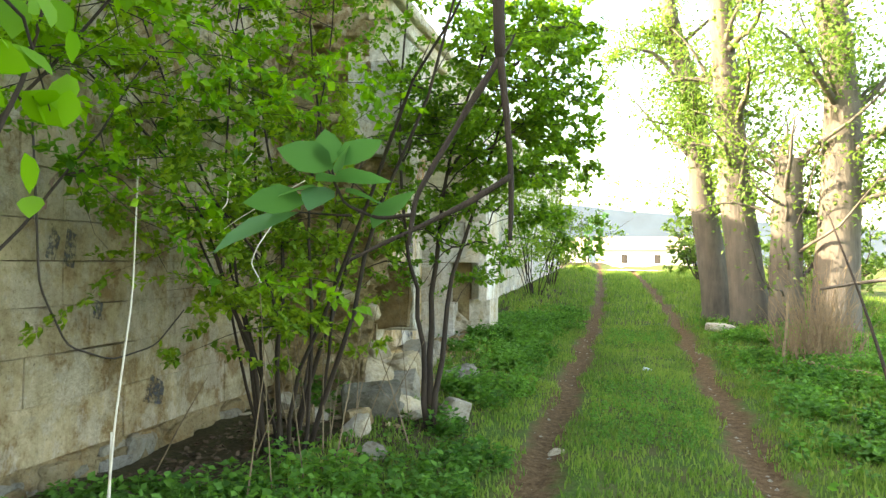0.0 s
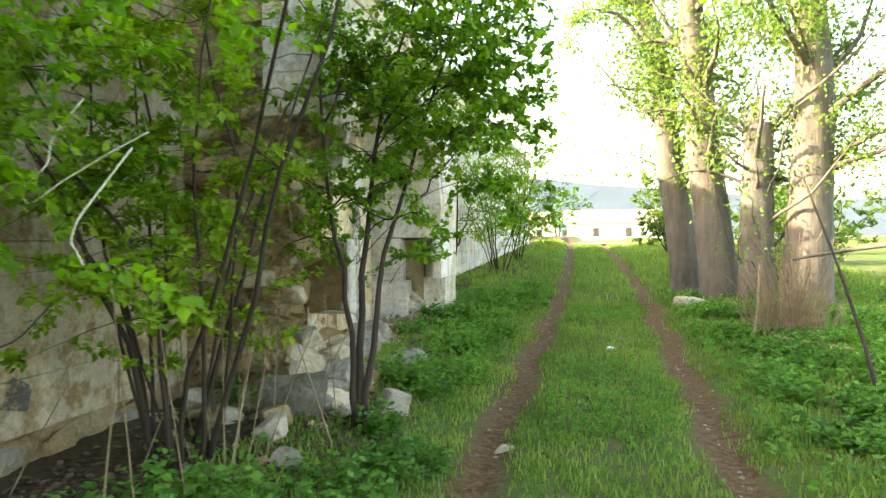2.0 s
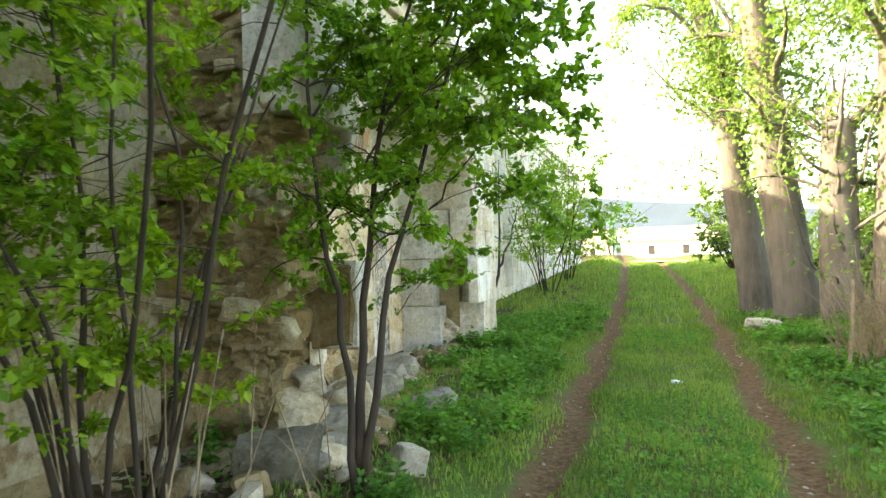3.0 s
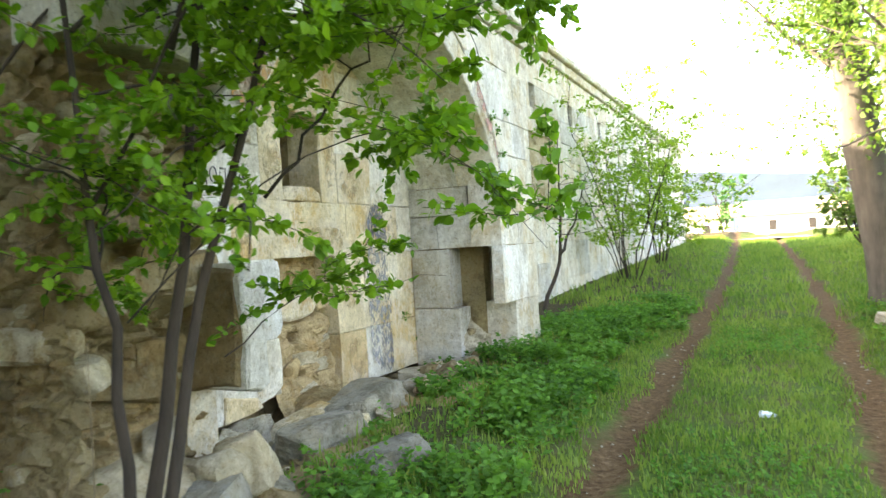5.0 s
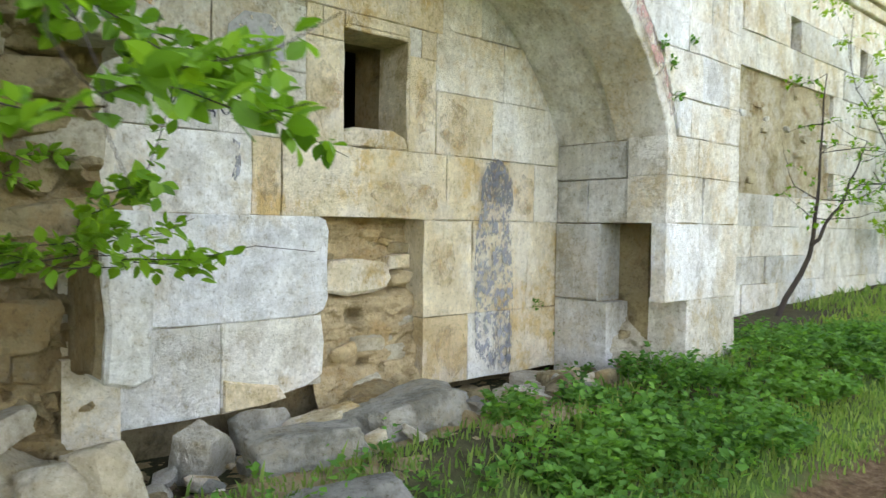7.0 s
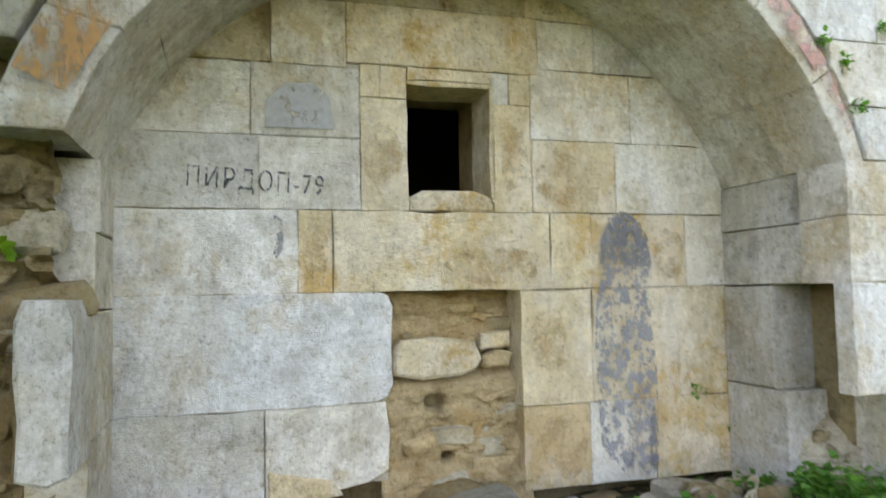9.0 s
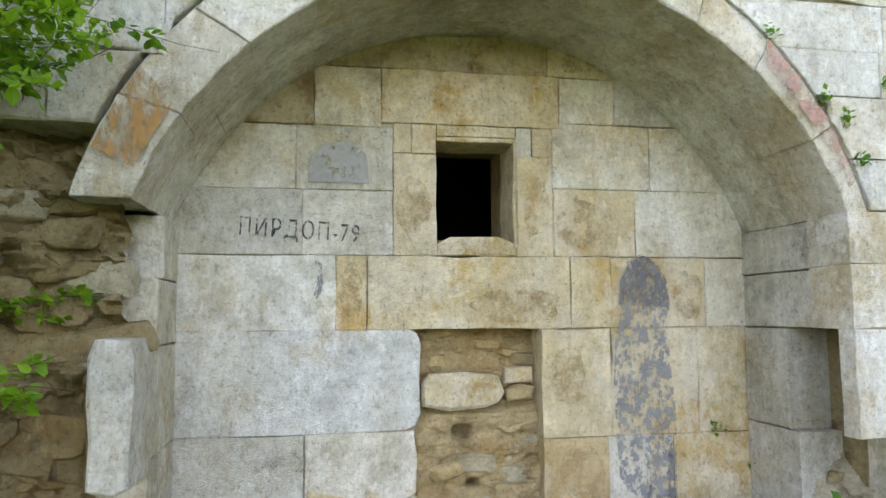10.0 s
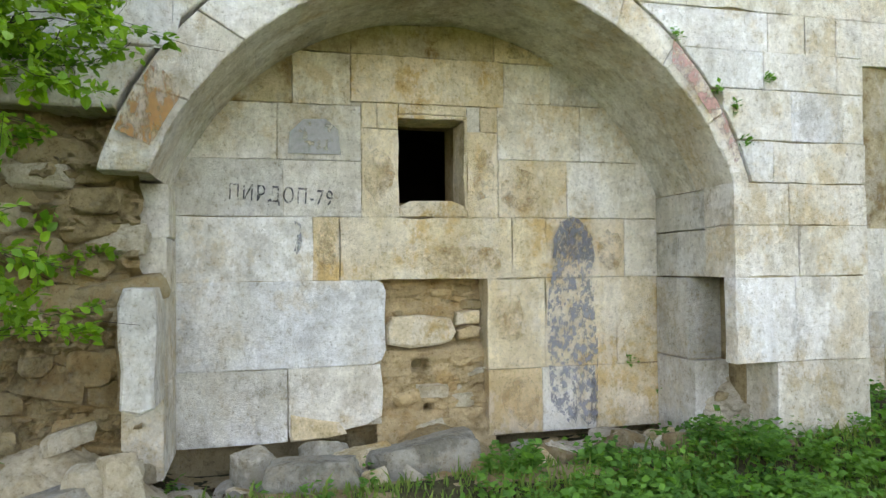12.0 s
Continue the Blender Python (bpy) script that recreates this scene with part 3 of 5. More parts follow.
YJ = 10.09
for x0, x1, za, zb in ((XB, -2.42, 0.3, 0.90), (XB, -2.50, 0.905, 1.475), (XB, -2.62, 1.48, 1.80), (-2.615, -2.2, 1.48, 1.80), (XB, -2.28, 1.803, 2.07), (-2.275, -2.06, 1.803, 2.07)):
    jamb(rect(x0, x1, za, zb), YJ + 0.006 * rng.standard_normal(), 10.36, GREY)
for x0, x1, za, zb in ((XB, -2.3, 0.4, 0.9), (XB, -2.35, 0.905, 1.42), (XB, -2.4, 1.425, 1.75), (XB, -2.5, 1.755, 2.07)):
    v, f = prism(rect(x0, x1, za, zb), 6.67, 6.45, 0.008)
    part("jamb_stone", mesh_from("jamb_stone", swap_y(v), [q[::-1] for q in f], PALE), portal)
stone(portal, [(6.50, 0.86), (6.60, 0.83), (6.67, 0.86), (6.672, 1.40), (6.655, 1.47), (6.52, 1.475), (6.495, 1.40)], XF, -2.35, GREY, "broken_jamb_stone", 0.015)
# thin rough slab on the jamb's side, its stain and shade put into darker stone
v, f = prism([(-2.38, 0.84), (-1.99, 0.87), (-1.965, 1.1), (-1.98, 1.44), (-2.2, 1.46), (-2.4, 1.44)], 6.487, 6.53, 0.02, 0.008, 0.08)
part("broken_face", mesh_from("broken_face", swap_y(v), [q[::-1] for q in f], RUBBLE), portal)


# rubble core where the facing has gone
def rubble_wall(parent, place, u0, u1, w0, w1, count, seed, size=(0.07, 0.2), mats=(RUBBLE,)):
    """Rough stones set in mortar on a patch; place(u, w) gives a point and the way out of the wall."""
    r = np.random.default_rng(seed)
    base = [rock_mesh("rubble_stone", (1, 1, 1), mats[k % len(mats)], seed + k, 0.45, 4) for k in range(7)]
    for k in range(count):
        u, w = r.uniform(u0, u1), r.uniform(w0, w1)
        p, out = place(u, w)
        p = p + Vector(out) * r.uniform(-0.07, 0.03)
        if parent is portal and 0.1 < w < 1.0 and min(math.dist((u, w), (8.28, 0.87)), math.dist((u, w), (8.34, 0.57))) < 0.1:
            continue
        s = r.uniform(*size)
        ob = part("rubble_stone", base[k % 7], parent)
        along = Vector((0, 1, 0)) if abs(out[0]) > abs(out[1]) else Vector((1, 0, 0))
        m = Matrix.Translation(p) @ Euler((r.uniform(-0.22, 0.22), r.uniform(-0.2, 0.2), r.uniform(-0.3, 0.3))).to_matrix().to_4x4()
        sx, sy = (s * 0.8, s * r.uniform(1.0, 1.9)) if abs(out[0]) > abs(out[1]) else (s * r.uniform(1.0, 1.9), s * 0.8)
        ob.matrix_basis = m @ Matrix.Diagonal((sx, sy, s * r.uniform(0.55, 0.9), 1))


def mortar_sheet(name, place, u0, u1, w0, w1, step, depth, parent, mat):
    us, ws = np.arange(u0, u1 + step * 0.5, step), np.arange(w0, w1 + step * 0.5, step)
    v = []
    for w in ws:
        for u in us:
            p, out = place(u, w)
            q = Vector((p[0], p[1], p[2] * 1.7))
            d = depth * (noise.noise(q * 2.6) + 0.7 * noise.noise(q * 6) + 0.6 * abs(noise.noise(q * 9.5)) + 0.45 * noise.noise(q * 17) + 0.35 * noise.noise(q * 33))
            v.append(Vector(p) + Vector(out) * d)
    n, k = len(ws), len(us)
    i = np.arange(n * k).reshape(n, k)
    f = np.c_[i[:-1, :-1].ravel(), i[:-1, 1:].ravel(), i[1:, 1:].ravel(), i[1:, :-1].ravel()]
    return part(name, mesh_from(name, v, f, mat, step > 0.03), parent)


def pier_front(u, w):
    return Vector((-2.3 - 0.1 * math.sin(w * 2.2) + 0.22 * max(0, 0.9 - w), u, w)), (1, 0, 0)


def pier_side(u, w):
    return Vector((u, Y_LEFT + 0.05, w)), (0, -1, 0)


mortar_sheet("mortar", pier_front, Y_LEFT, 6.56, 0.1, 2.42, 0.02, 0.15, portal, RUBBLE)
rubble_wall(portal, pier_front, Y_LEFT + 0.05, 6.5, 0.25, 2.36, 80, 3, (0.09, 0.26), (RUBBLE, RUBBLE, RUBBLE, RUBBLE, LIME))
mortar_sheet("mortar", pier_side, -3.2, -2.1, 0.1, 3.75, 0.028, 0.07, portal, RUBBLE)
rubble_wall(portal, pier_side, -3.1, -2.15, 0.25, 3.6, 80, 4, (0.1, 0.26), (RUBBLE, RUBBLE, STUCCO))


def lower_niche(u, w):
    """Crumbling core behind the lost blocks: a deep top, a worn face below it and a spill at the foot."""
    hole = math.exp(-((u - 8.28) / 0.045) ** 4 - ((w - 0.87) / 0.035) ** 4) + math.exp(-((u - 8.34) / 0.026) ** 4 - ((w - 0.575) / 0.026) ** 4)
    face = 0.11 * max(0, min(1, (1.03 - w) / 0.05)) + 0.05 * max(0, min(1, (0.94 - w) / 0.5))
    return Vector((-3.13 + face - 0.24 * hole + 0.7 * max(0, 0.52 - w) ** 1.4 + 0.012 * math.sin(w * 42 + 3 * u), u, w)), (1, 0, 0)


mortar_sheet("mortar", lower_niche, 7.96, 8.8, 0.25, 1.5, 0.014, 0.035, portal, TAN)
rubble_wall(portal, lower_niche, 8.06, 8.7, 0.45, 0.98, 16, 5, (0.07, 0.15), (TAN, LIME, TAN))
rubble_wall(portal, lower_niche, 8.06, 8.7, 1.22, 1.47, 12, 6, (0.07, 0.14), (TAN, RUBBLE, TAN))
stone(portal, [(8.04, 1.03), (8.2, 1.0), (8.42, 1.015), (8.5, 1.04), (8.54, 1.1), (8.5, 1.2), (8.3, 1.225), (8.08, 1.215), (8.035, 1.15)], -2.965, -3.15, BUFF, "ledge_stone", 0.018)
stone(portal, [(8.56, 1.05), (8.7, 1.06), (8.73, 1.13), (8.65, 1.15), (8.55, 1.11)], -2.98, -3.15, TAN, "ledge_stone", 0.012)
stone(portal, [(8.55, 1.15), (8.73, 1.16), (8.73, 1.25), (8.56, 1.24)], -3.02, -3.15, BUFF, "ledge_stone", 0.012)


def low_right(u, w):
    return Vector((-2.55 + (0.06 + 0.24 * max(0, min(1, (u - 10.12) / 0.26))) * max(0, min(1, (0.92 - w) / 0.3)), u, w)), (1, 0, 0)


mortar_sheet("mortar", low_right, 10.1, 10.45, 0.2, 1.5, 0.022, 0.05, portal, LIME)
rubble_wall(portal, low_right, 10.14, 10.36, 0.3, 1.4, 9, 9, (0.06, 0.12), (LIME, RUBBLE))


# plain ashlar walls either side of the portal
def ashlar(parent, x_face, y_from, y_to, courses, mats, seed, lengths, skip=lambda y0, y1, z0, z1: False, limit=10 ** 6, name="stone_block", gap=0.0015, slits=()):
    r = np.random.default_rng(seed)
    rest, made = Bag(), 0
    for zb, zt in zip(courses[:-1], courses[1:]):
        y = y_from
        first = True
        while y < y_to - 0.01:
            w = r.uniform(*lengths) * (r.uniform(0.4, 1) if first else 1)
            first = False
            e = min(y + w, y_to)
            if y_to - e < 0.15:
                e = y_to
            hole = next((h for h in slits if 3.5 < zb < 3.7 and y <= h < e), None)
            if hole is not None and hole - y < 0.01:
                y = hole + 0.3
                continue
            if hole is not None:
                e = hole
            if not skip(y, e, zb, zt):
                v, f = prism(rect(y, e, zb, zt, gap), x_face + 0.006 * r.standard_normal(), x_face - 0.25, 0.004, rough=0.3)
                if made < limit:
                    part(name, mesh_from(name, v, f, mats[int(r.integers(len(mats)))]), parent)
                    made += 1
                else:
                    rest.add(v, f)
            y = e
    if rest.n:
        tagged(part("far_stone_blocks", rest.mesh("far_stone_blocks", mats[0]), parent), kind="stuff")


core = Bag()
box(core, -3.95, XM - 0.24, -6.0, Y_LEFT, -0.4, 4.6)
wall_left = tagged(new("wall_left", core.mesh("wall_left", RUBBLE)), "tall cream ashlar wall with grimy streaks and scratched plaster", "wall", kind="structure")
ashlar(wall_left, XM, -6.0, Y_LEFT, [0.42, 0.73, 0.99, 1.24, 1.48, 1.7, 1.97, 2.36, 2.75, 3.1, 3.5, 3.85, 4.2, 4.6], (STUCCO,), 11, (0.45, 1.0), gap=0.002)


def wall_foot(u, w):
    return Vector((XM - 0.05, u, w)), (1, 0, 0)


mortar_sheet("mortar", wall_foot, 0.5, Y_LEFT, 0.0, 0.42, 0.028, 0.05, wall_left, RUBBLE)
rubble_wall(wall_left, wall_foot, 1.0, Y_LEFT, 0.16, 0.36, 70, 17, (0.1, 0.2), (ROCK, RUBBLE, RUBBLE))

core = Bag()
box(core, -3.95, XM - 0.24, Y_RIGHT, 33.0, -0.4, 4.7)
wall_right = tagged(new("wall_right", core.mesh("wall_right", RUBBLE)), "long pale stone wall with lost facing, slit windows and a moulded cornice", "wall", kind="structure")
SLITS = (14.3, 16.5, 18.85, 21.35, 24.0, 26.8)


def no_facing(y0, y1, z0, z1):
    return 1.5 < z0 < 3.0 and 11 < y0 < 15.3


ashlar(wall_right, XM, Y_RIGHT, 33.0, [0.25, 0.55, 0.86, 1.16, 1.5, 1.85, 2.2, 2.55, 2.9, 3.2, 3.58, 3.95, 4.45], (PALE, GREY, PALE), 13, (0.6, 1.1), no_facing, 260, slits=SLITS)
# dark slab at the back of each slit, its shade put into the colour
for s in SLITS:
    stone(wall_right, rect(s, s + 0.3, 3.58, 3.95), XM - 0.2, XM - 0.24, DARK, "slit_window", 0.002)
for k in range(22):
    ya = Y_RIGHT + k
    stone(wall_right, rect(ya, ya + 0.996, 4.455, 4.62), XM + 0.06, XM - 0.3, PALE, "cornice_stone", 0.015)
    stone(wall_right, rect(ya, ya + 0.996, 4.625, 4.76), XM + 0.13, XM - 0.6, PALE, "cornice_stone", 0.02)


def bare_patch(u, w):
    return Vector((XM - 0.05, u, w)), (1, 0, 0)


mortar_sheet("mortar", bare_patch, Y_RIGHT, 15.6, 1.5, 3.3, 0.08, 0.03, wall_right, STUCCO)
rubble_wall(wall_right, bare_patch, Y_RIGHT + 0.1, 15.4, 1.6, 3.1, 40, 8, (0.08, 0.13), (STUCCO, GREY))


# ---- plants ----
def on_ground(x, y):
    return (x, y, float(ground_z(x, y)))


def bush(name, at, stems, height, spread, leaves, leaf_size, mat, bark, seed, label, lean=(0, 0), r0=0.025, category="shrub", twigs=7, low=0.25, group="", lines=(), thick=(), broad=False, x_most=99.0, y_most=99.0, length=(0.14, 0.34)):
    """A shrub or young tree: stems (given as lines, or at random), side twigs, and leaves along the twigs."""
    r = np.random.default_rng(seed)
    root = new(name)
    root.location = at
    tagged(root, label, category, group)
    stem_lines = []
    for given in lines:
        g = np.array(given, float)
        t = np.linspace(0, len(g) - 1, 13)
        k = np.minimum(t.astype(int), len(g) - 2)
        q = g[k] + (g[k + 1] - g[k]) * (t - k)[:, None]
        q[1:-1] = (q[:-2] + 2 * q[1:-1] + q[2:]) / 4 + 0.012 * r.standard_normal((11, 3))
        stem_lines.append(q - np.array(at))
    for s in range(stems):
        a = r.uniform(0, 2 * math.pi)
        way = np.array([math.cos(a) * spread + lean[0], math.sin(a) * spread + lean[1], 1.0])
        stem_lines.append(wander((0.14 * math.cos(a), 0.14 * math.sin(a), -0.08), way, height * r.uniform(0.7, 1.05), 12, 0.11, 0.02, r))
    per = max(1, leaves // max(1, len(stem_lines) * twigs * 3))
    places, ways, twig_bag = [], [], Bag()
    for number, line in enumerate(stem_lines):
        fat = thick[number] if number < len(thick) else 1.0
        rad = np.linspace(r0 * r.uniform(0.6, 1.15) * fat, r0 * 0.16 * fat, 13)
        v, f = tube(line, rad, 7)
        part("stem", mesh_from("stem", v, f, bark, True), root)
        for _ in range(twigs if fat > 0.3 else twigs // 2):
            k = int(r.integers(max(1, int(12 * low)), 13))
            b = r.uniform(0, 2 * math.pi)
            tw = wander(line[min(k, 12)], (math.cos(b), math.sin(b), r.uniform(-0.15, 0.5)), height * r.uniform(*length) * (1.0 if fat > 0.3 else 0.55 if fat > 0.15 else 0.3), 6, 0.2, -0.02, r)
            over = tw[:, 0] + at[0]
            ahead = (tw[:, 1] + at[1]).max()
            if over.max() > x_most or over.min() < -2.9 or ahead > y_most + (0.2 if tw[:, 2].min() + at[2] > 2.2 else 0) or (ahead > y_most - 0.4 and tw[-1, 2] + at[2] < 2.1 and r.random() < 0.75):
                continue
            v, f = tube(tw, np.linspace(min(r0 * 0.2, rad[min(k, 12)] * 0.8), r0 * 0.045, 7), 4)
            twig_bag.add(v, f)
            for _ in range(3):
                sub = wander(tw[int(r.integers(1, 7))], (r.standard_normal(), r.standard_normal(), r.uniform(-0.4, 0.5)), height * r.uniform(0.05, 0.13), 3, 0.2, 0, r)
                v, f = tube(sub, np.linspace(r0 * 0.055, r0 * 0.03, 4), 3)
                twig_bag.add(v, f)
                k2 = r.integers(0, 3, per)
                fr = r.random((per, 1))
                places.append(sub[k2] * (1 - fr) + sub[k2 + 1] * fr + 0.015 * r.standard_normal((per, 3)))
                ways.append(np.tile((sub[-1] - sub[0]) / max(1e-6, np.linalg.norm(sub[-1] - sub[0])), (per, 1)))
    tagged(part("twig_growth", twig_bag.mesh("twig_growth", bark), root), kind="stuff")
    pl, wy = np.vstack(places), np.vstack(ways)
    keep = (pl[:, 0] + at[0] > -2.86) & (pl[:, 0] + at[0] < x_most) & (pl[:, 1] + at[1] < y_most + np.where(pl[:, 2] + at[2] > 2.2, 0.3, 0.05))
    pl, wy = pl[keep], wy[keep]
    v, f = leaf_cloud(pl, wy, leaf_size * r.uniform(0.55, 1.3, len(pl)), r, not broad, 0.2, 0.8)
    tagged(part("foliage", mesh_from("foliage", v, f, mat), root), kind="stuff")
    return root


bush("elder_shrub", on_ground(-2.2, 4.4), 14, 4.3, 0.2, 56000, 0.05, LEAF_MID, BARK, 21, "dense green many-stemmed shrub growing against the wall", r0=0.017, twigs=20, x_most=-1.45, y_most=5.2, low=0.36, lean=(0.02, -0.04))
bush("wall_shrub", on_ground(-2.45, 1.1), 9, 4.6, 0.16, 26000, 0.05, LEAF, BARK, 27, "thin leafy shrub leaning along the wall", r0=0.014, twigs=20, x_most=-0.9, low=0.66, lean=(0.08, 0.42))
TREE = [
    [(-1.50, 5.40, 0.2), (-1.53, 5.42, 0.7), (-1.64, 5.50, 1.2), (-1.72, 5.5, 1.8), (-1.8, 5.5, 2.6), (-1.7, 5.5, 4.4)],
    [(-1.50, 5.42, 0.2), (-1.52, 5.55, 0.8), (-1.56, 5.72, 1.4), (-1.5, 5.75, 2.1), (-1.2, 5.8, 3.0), (-0.9, 5.8, 4.1)],
    [(-1.46, 5.40, 0.2), (-1.42, 5.5, 0.8), (-1.38, 5.62, 1.3), (-1.22, 5.72, 2.0), (-0.95, 5.85, 2.8), (-0.7, 5.9, 3.6)],
    [(-1.52, 5.46, 1.3), (-1.2, 5.75, 1.75), (-0.8, 6.0, 1.95), (-0.5, 6.05, 1.75), (-0.28, 6.05, 1.46)],
    [(-1.36, 5.72, 1.15), (-1.33, 6.1, 1.32), (-1.32, 6.36, 1.36), (-1.3, 6.46, 1.34)],
    [(-1.7, 5.5, 1.7), (-1.3, 5.5, 2.2), (-0.8, 5.4, 2.55), (-0.35, 5.4, 2.7)],
    [(-1.2, 5.8, 3.0), (-0.7, 6.1, 3.3), (-0.3, 6.3, 3.4)],
    [(-1.0, 5.8, 3.0), (-0.6, 5.5, 3.3), (-0.35, 5.2, 3.2)],
    [(-1.4, 5.6, 2.2), (-0.9, 5.5, 2.8), (-0.45, 5.6, 3.0)],
    [(-1.75, 5.5, 2.3), (-1.7, 5.9, 2.75), (-1.62, 6.1, 2.65), (-1.55, 6.3, 2.4)],
    [(-1.25, 5.85, 1.7), (-0.9, 5.9, 2.1), (-0.5, 5.8, 2.3)],
    [(-1.3, 5.75, 2.2), (-0.85, 6.0, 2.55), (-0.5, 6.1, 2.5), (-0.3, 6.2, 2.3)],
]
bush("young_tree", on_ground(-1.5, 5.4), 0, 4.0, 0.15, 40000, 0.044, LEAF_DEEP, BARK, 22, "slender young leafy tree growing among fallen stones", category="tree", r0=0.034, low=0.54, lines=TREE, thick=(1, 0.85, 0.75, 0.13, 0.1, 0.35, 0.32, 0.32, 0.32, 0.32, 0.32, 0.13), broad=True, twigs=19, x_most=-0.2, y_most=6.5, length=(0.1, 0.24))
bush("wall_sapling", on_ground(-2.6, 13.3), 0, 3.2, 0.2, 700, 0.06, LEAF, BARK, 23, "thin bare-stemmed sapling leaning beside the stone wall", category="tree", r0=0.032, low=0.5, twigs=12,
     lines=[[(-2.7, 13.3, 0.3), (-2.5, 13.9, 1.2), (-2.5, 14.1, 2.0), (-2.5, 14.2, 3.2)], [(-2.5, 13.9, 1.3), (-2.4, 14.5, 1.8), (-2.3, 14.9, 2.5)]])
bush("far_shrub", on_ground(-2.2, 17.5), 11, 4.3, 0.2, 14000, 0.06, LEAF_PALE, BARK, 24, "airy light green shrub growing along the wall foot", r0=0.016, twigs=16)
bush("far_shrub", on_ground(-2.2, 21.0), 9, 3.8, 0.22, 9000, 0.07, LEAF_PALE, BARK, 25, "airy light green shrub growing along the wall foot", r0=0.016, twigs=14)
bush("roadside_tree", on_ground(-2.6, 50.0), 4, 4.4, 0.3, 2600, 0.2, LEAF_BLUE, BARK, 26, "small bluish-green tree standing at the bend of the track", category="tree", r0=0.06, twigs=10)
bush("sunlit_bush", on_ground(2.6, 27.0), 9, 3.4, 0.35, 6000, 0.13, LEAF_POPLAR, BARK, 28, "bright yellow-green sunlit bush behind the poplars", r0=0.04, twigs=10)
for k, (bx, by) in enumerate(((3.7, 16.5), (4.7, 18.0), (3.4, 21.0), (5.8, 22.0), (4.6, 26.0))):
    bush("hedge_shrub", on_ground(bx, by), 8, 2.6, 0.45, 4200, 0.09, LEAF_POPLAR, BARK, 60 + k, "loose sunlit hedge shrub behind the poplar trunks", r0=0.03, twigs=8, group="hedge behind the poplars")


# the branch that hangs over the track close by
def near_branch():
    root = new("overhanging_branch")
    root.location = on_ground(-1.25, 0.1)
    tagged(root, "dark forked branch with large bluish-green leaves hanging over the track", "branch")
    o = np.array(root.location)
    pieces = [
        ([(-1.25, 0.1, -0.1), (-1.2, 0.15, 1.2), (-0.9, 0.4, 2.2), (-0.4, 0.75, 2.5), (-0.17, 0.91, 2.2), (-0.164, 0.912, 1.86), (-0.161, 0.914, 1.764)], 0.02, 0.0072),
        ([(-0.161, 0.914, 1.764), (-0.152, 0.918, 1.69), (-0.146, 0.921, 1.611), (-0.146, 0.922, 1.57), (-0.147, 0.922, 1.528)], 0.0055, 0.0028),
        ([(-0.161, 0.914, 1.764), (-0.2, 0.905, 1.7), (-0.24, 0.896, 1.63), (-0.266, 0.89, 1.582), (-0.275, 0.89, 1.52)], 0.005, 0.003),
        ([(-0.146, 0.921, 1.611), (-0.2, 0.905, 1.575), (-0.259, 0.893, 1.545), (-0.31, 0.88, 1.52), (-0.348, 0.871, 1.5)], 0.0045, 0.002),
        ([(-0.266, 0.89, 1.56), (-0.32, 0.9, 1.555), (-0.37, 0.905, 1.575), (-0.39, 0.91, 1.61), (-0.4, 0.91, 1.63)], 0.0026, 0.0014),
        ([(-0.36, 0.905, 1.56), (-0.4, 0.905, 1.562), (-0.434, 0.899, 1.565)], 0.0018, 0.001),
        ([(-0.161, 0.914, 1.764), (-0.15, 0.917, 1.778), (-0.142, 0.919, 1.796)], 0.003, 0.0012),
    ]
    for line, ra, rb in pieces:
        q = np.array(line)
        t = np.linspace(0, len(q) - 1, 4 * len(q))
        k = np.minimum(t.astype(int), len(q) - 2)
        q = q[k] + (q[k + 1] - q[k]) * (t - k)[:, None]
        q[1:-1] = (q[:-2] + 2 * q[1:-1] + q[2:]) / 4
        v, f = tube(q - o, np.linspace(ra, rb, len(q)) * (1 + 0.08 * rng.standard_normal(len(q))), 8)
        part("limb", mesh_from("limb", v, f, BARK, True), root)
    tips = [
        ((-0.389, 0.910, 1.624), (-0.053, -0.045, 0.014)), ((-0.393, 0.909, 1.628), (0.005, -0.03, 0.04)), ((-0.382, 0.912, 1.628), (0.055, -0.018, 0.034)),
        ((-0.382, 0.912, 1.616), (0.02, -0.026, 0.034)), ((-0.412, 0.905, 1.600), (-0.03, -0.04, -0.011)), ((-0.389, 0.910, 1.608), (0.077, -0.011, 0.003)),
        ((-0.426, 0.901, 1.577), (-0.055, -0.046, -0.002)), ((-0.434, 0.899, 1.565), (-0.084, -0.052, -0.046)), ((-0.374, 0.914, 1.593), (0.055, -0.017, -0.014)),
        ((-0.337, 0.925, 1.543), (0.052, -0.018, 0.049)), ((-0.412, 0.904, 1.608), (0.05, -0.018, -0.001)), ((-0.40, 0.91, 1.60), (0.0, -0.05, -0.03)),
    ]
    r = np.random.default_rng(77)
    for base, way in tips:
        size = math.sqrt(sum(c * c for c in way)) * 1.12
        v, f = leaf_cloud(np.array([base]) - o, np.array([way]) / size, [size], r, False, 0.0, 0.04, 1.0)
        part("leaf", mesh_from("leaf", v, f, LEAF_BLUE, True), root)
    # a second spray of sunlit leaves beside it
    places = np.array([-0.98, 0.98, 1.82]) + np.array([0.07, 0.07, 0.1]) * r.standard_normal((26, 3))
    for p in places:
        v, f = leaf_cloud(np.array([p]) - o, r.standard_normal((1, 3)) * 0.5 + np.array([[0.2, 0.2, -0.6]]), [r.uniform(0.05, 0.09)], r, False, 0.3, 0.3, 1.0)
        part("leaf", mesh_from("leaf", v, f, LEAF, True), root)
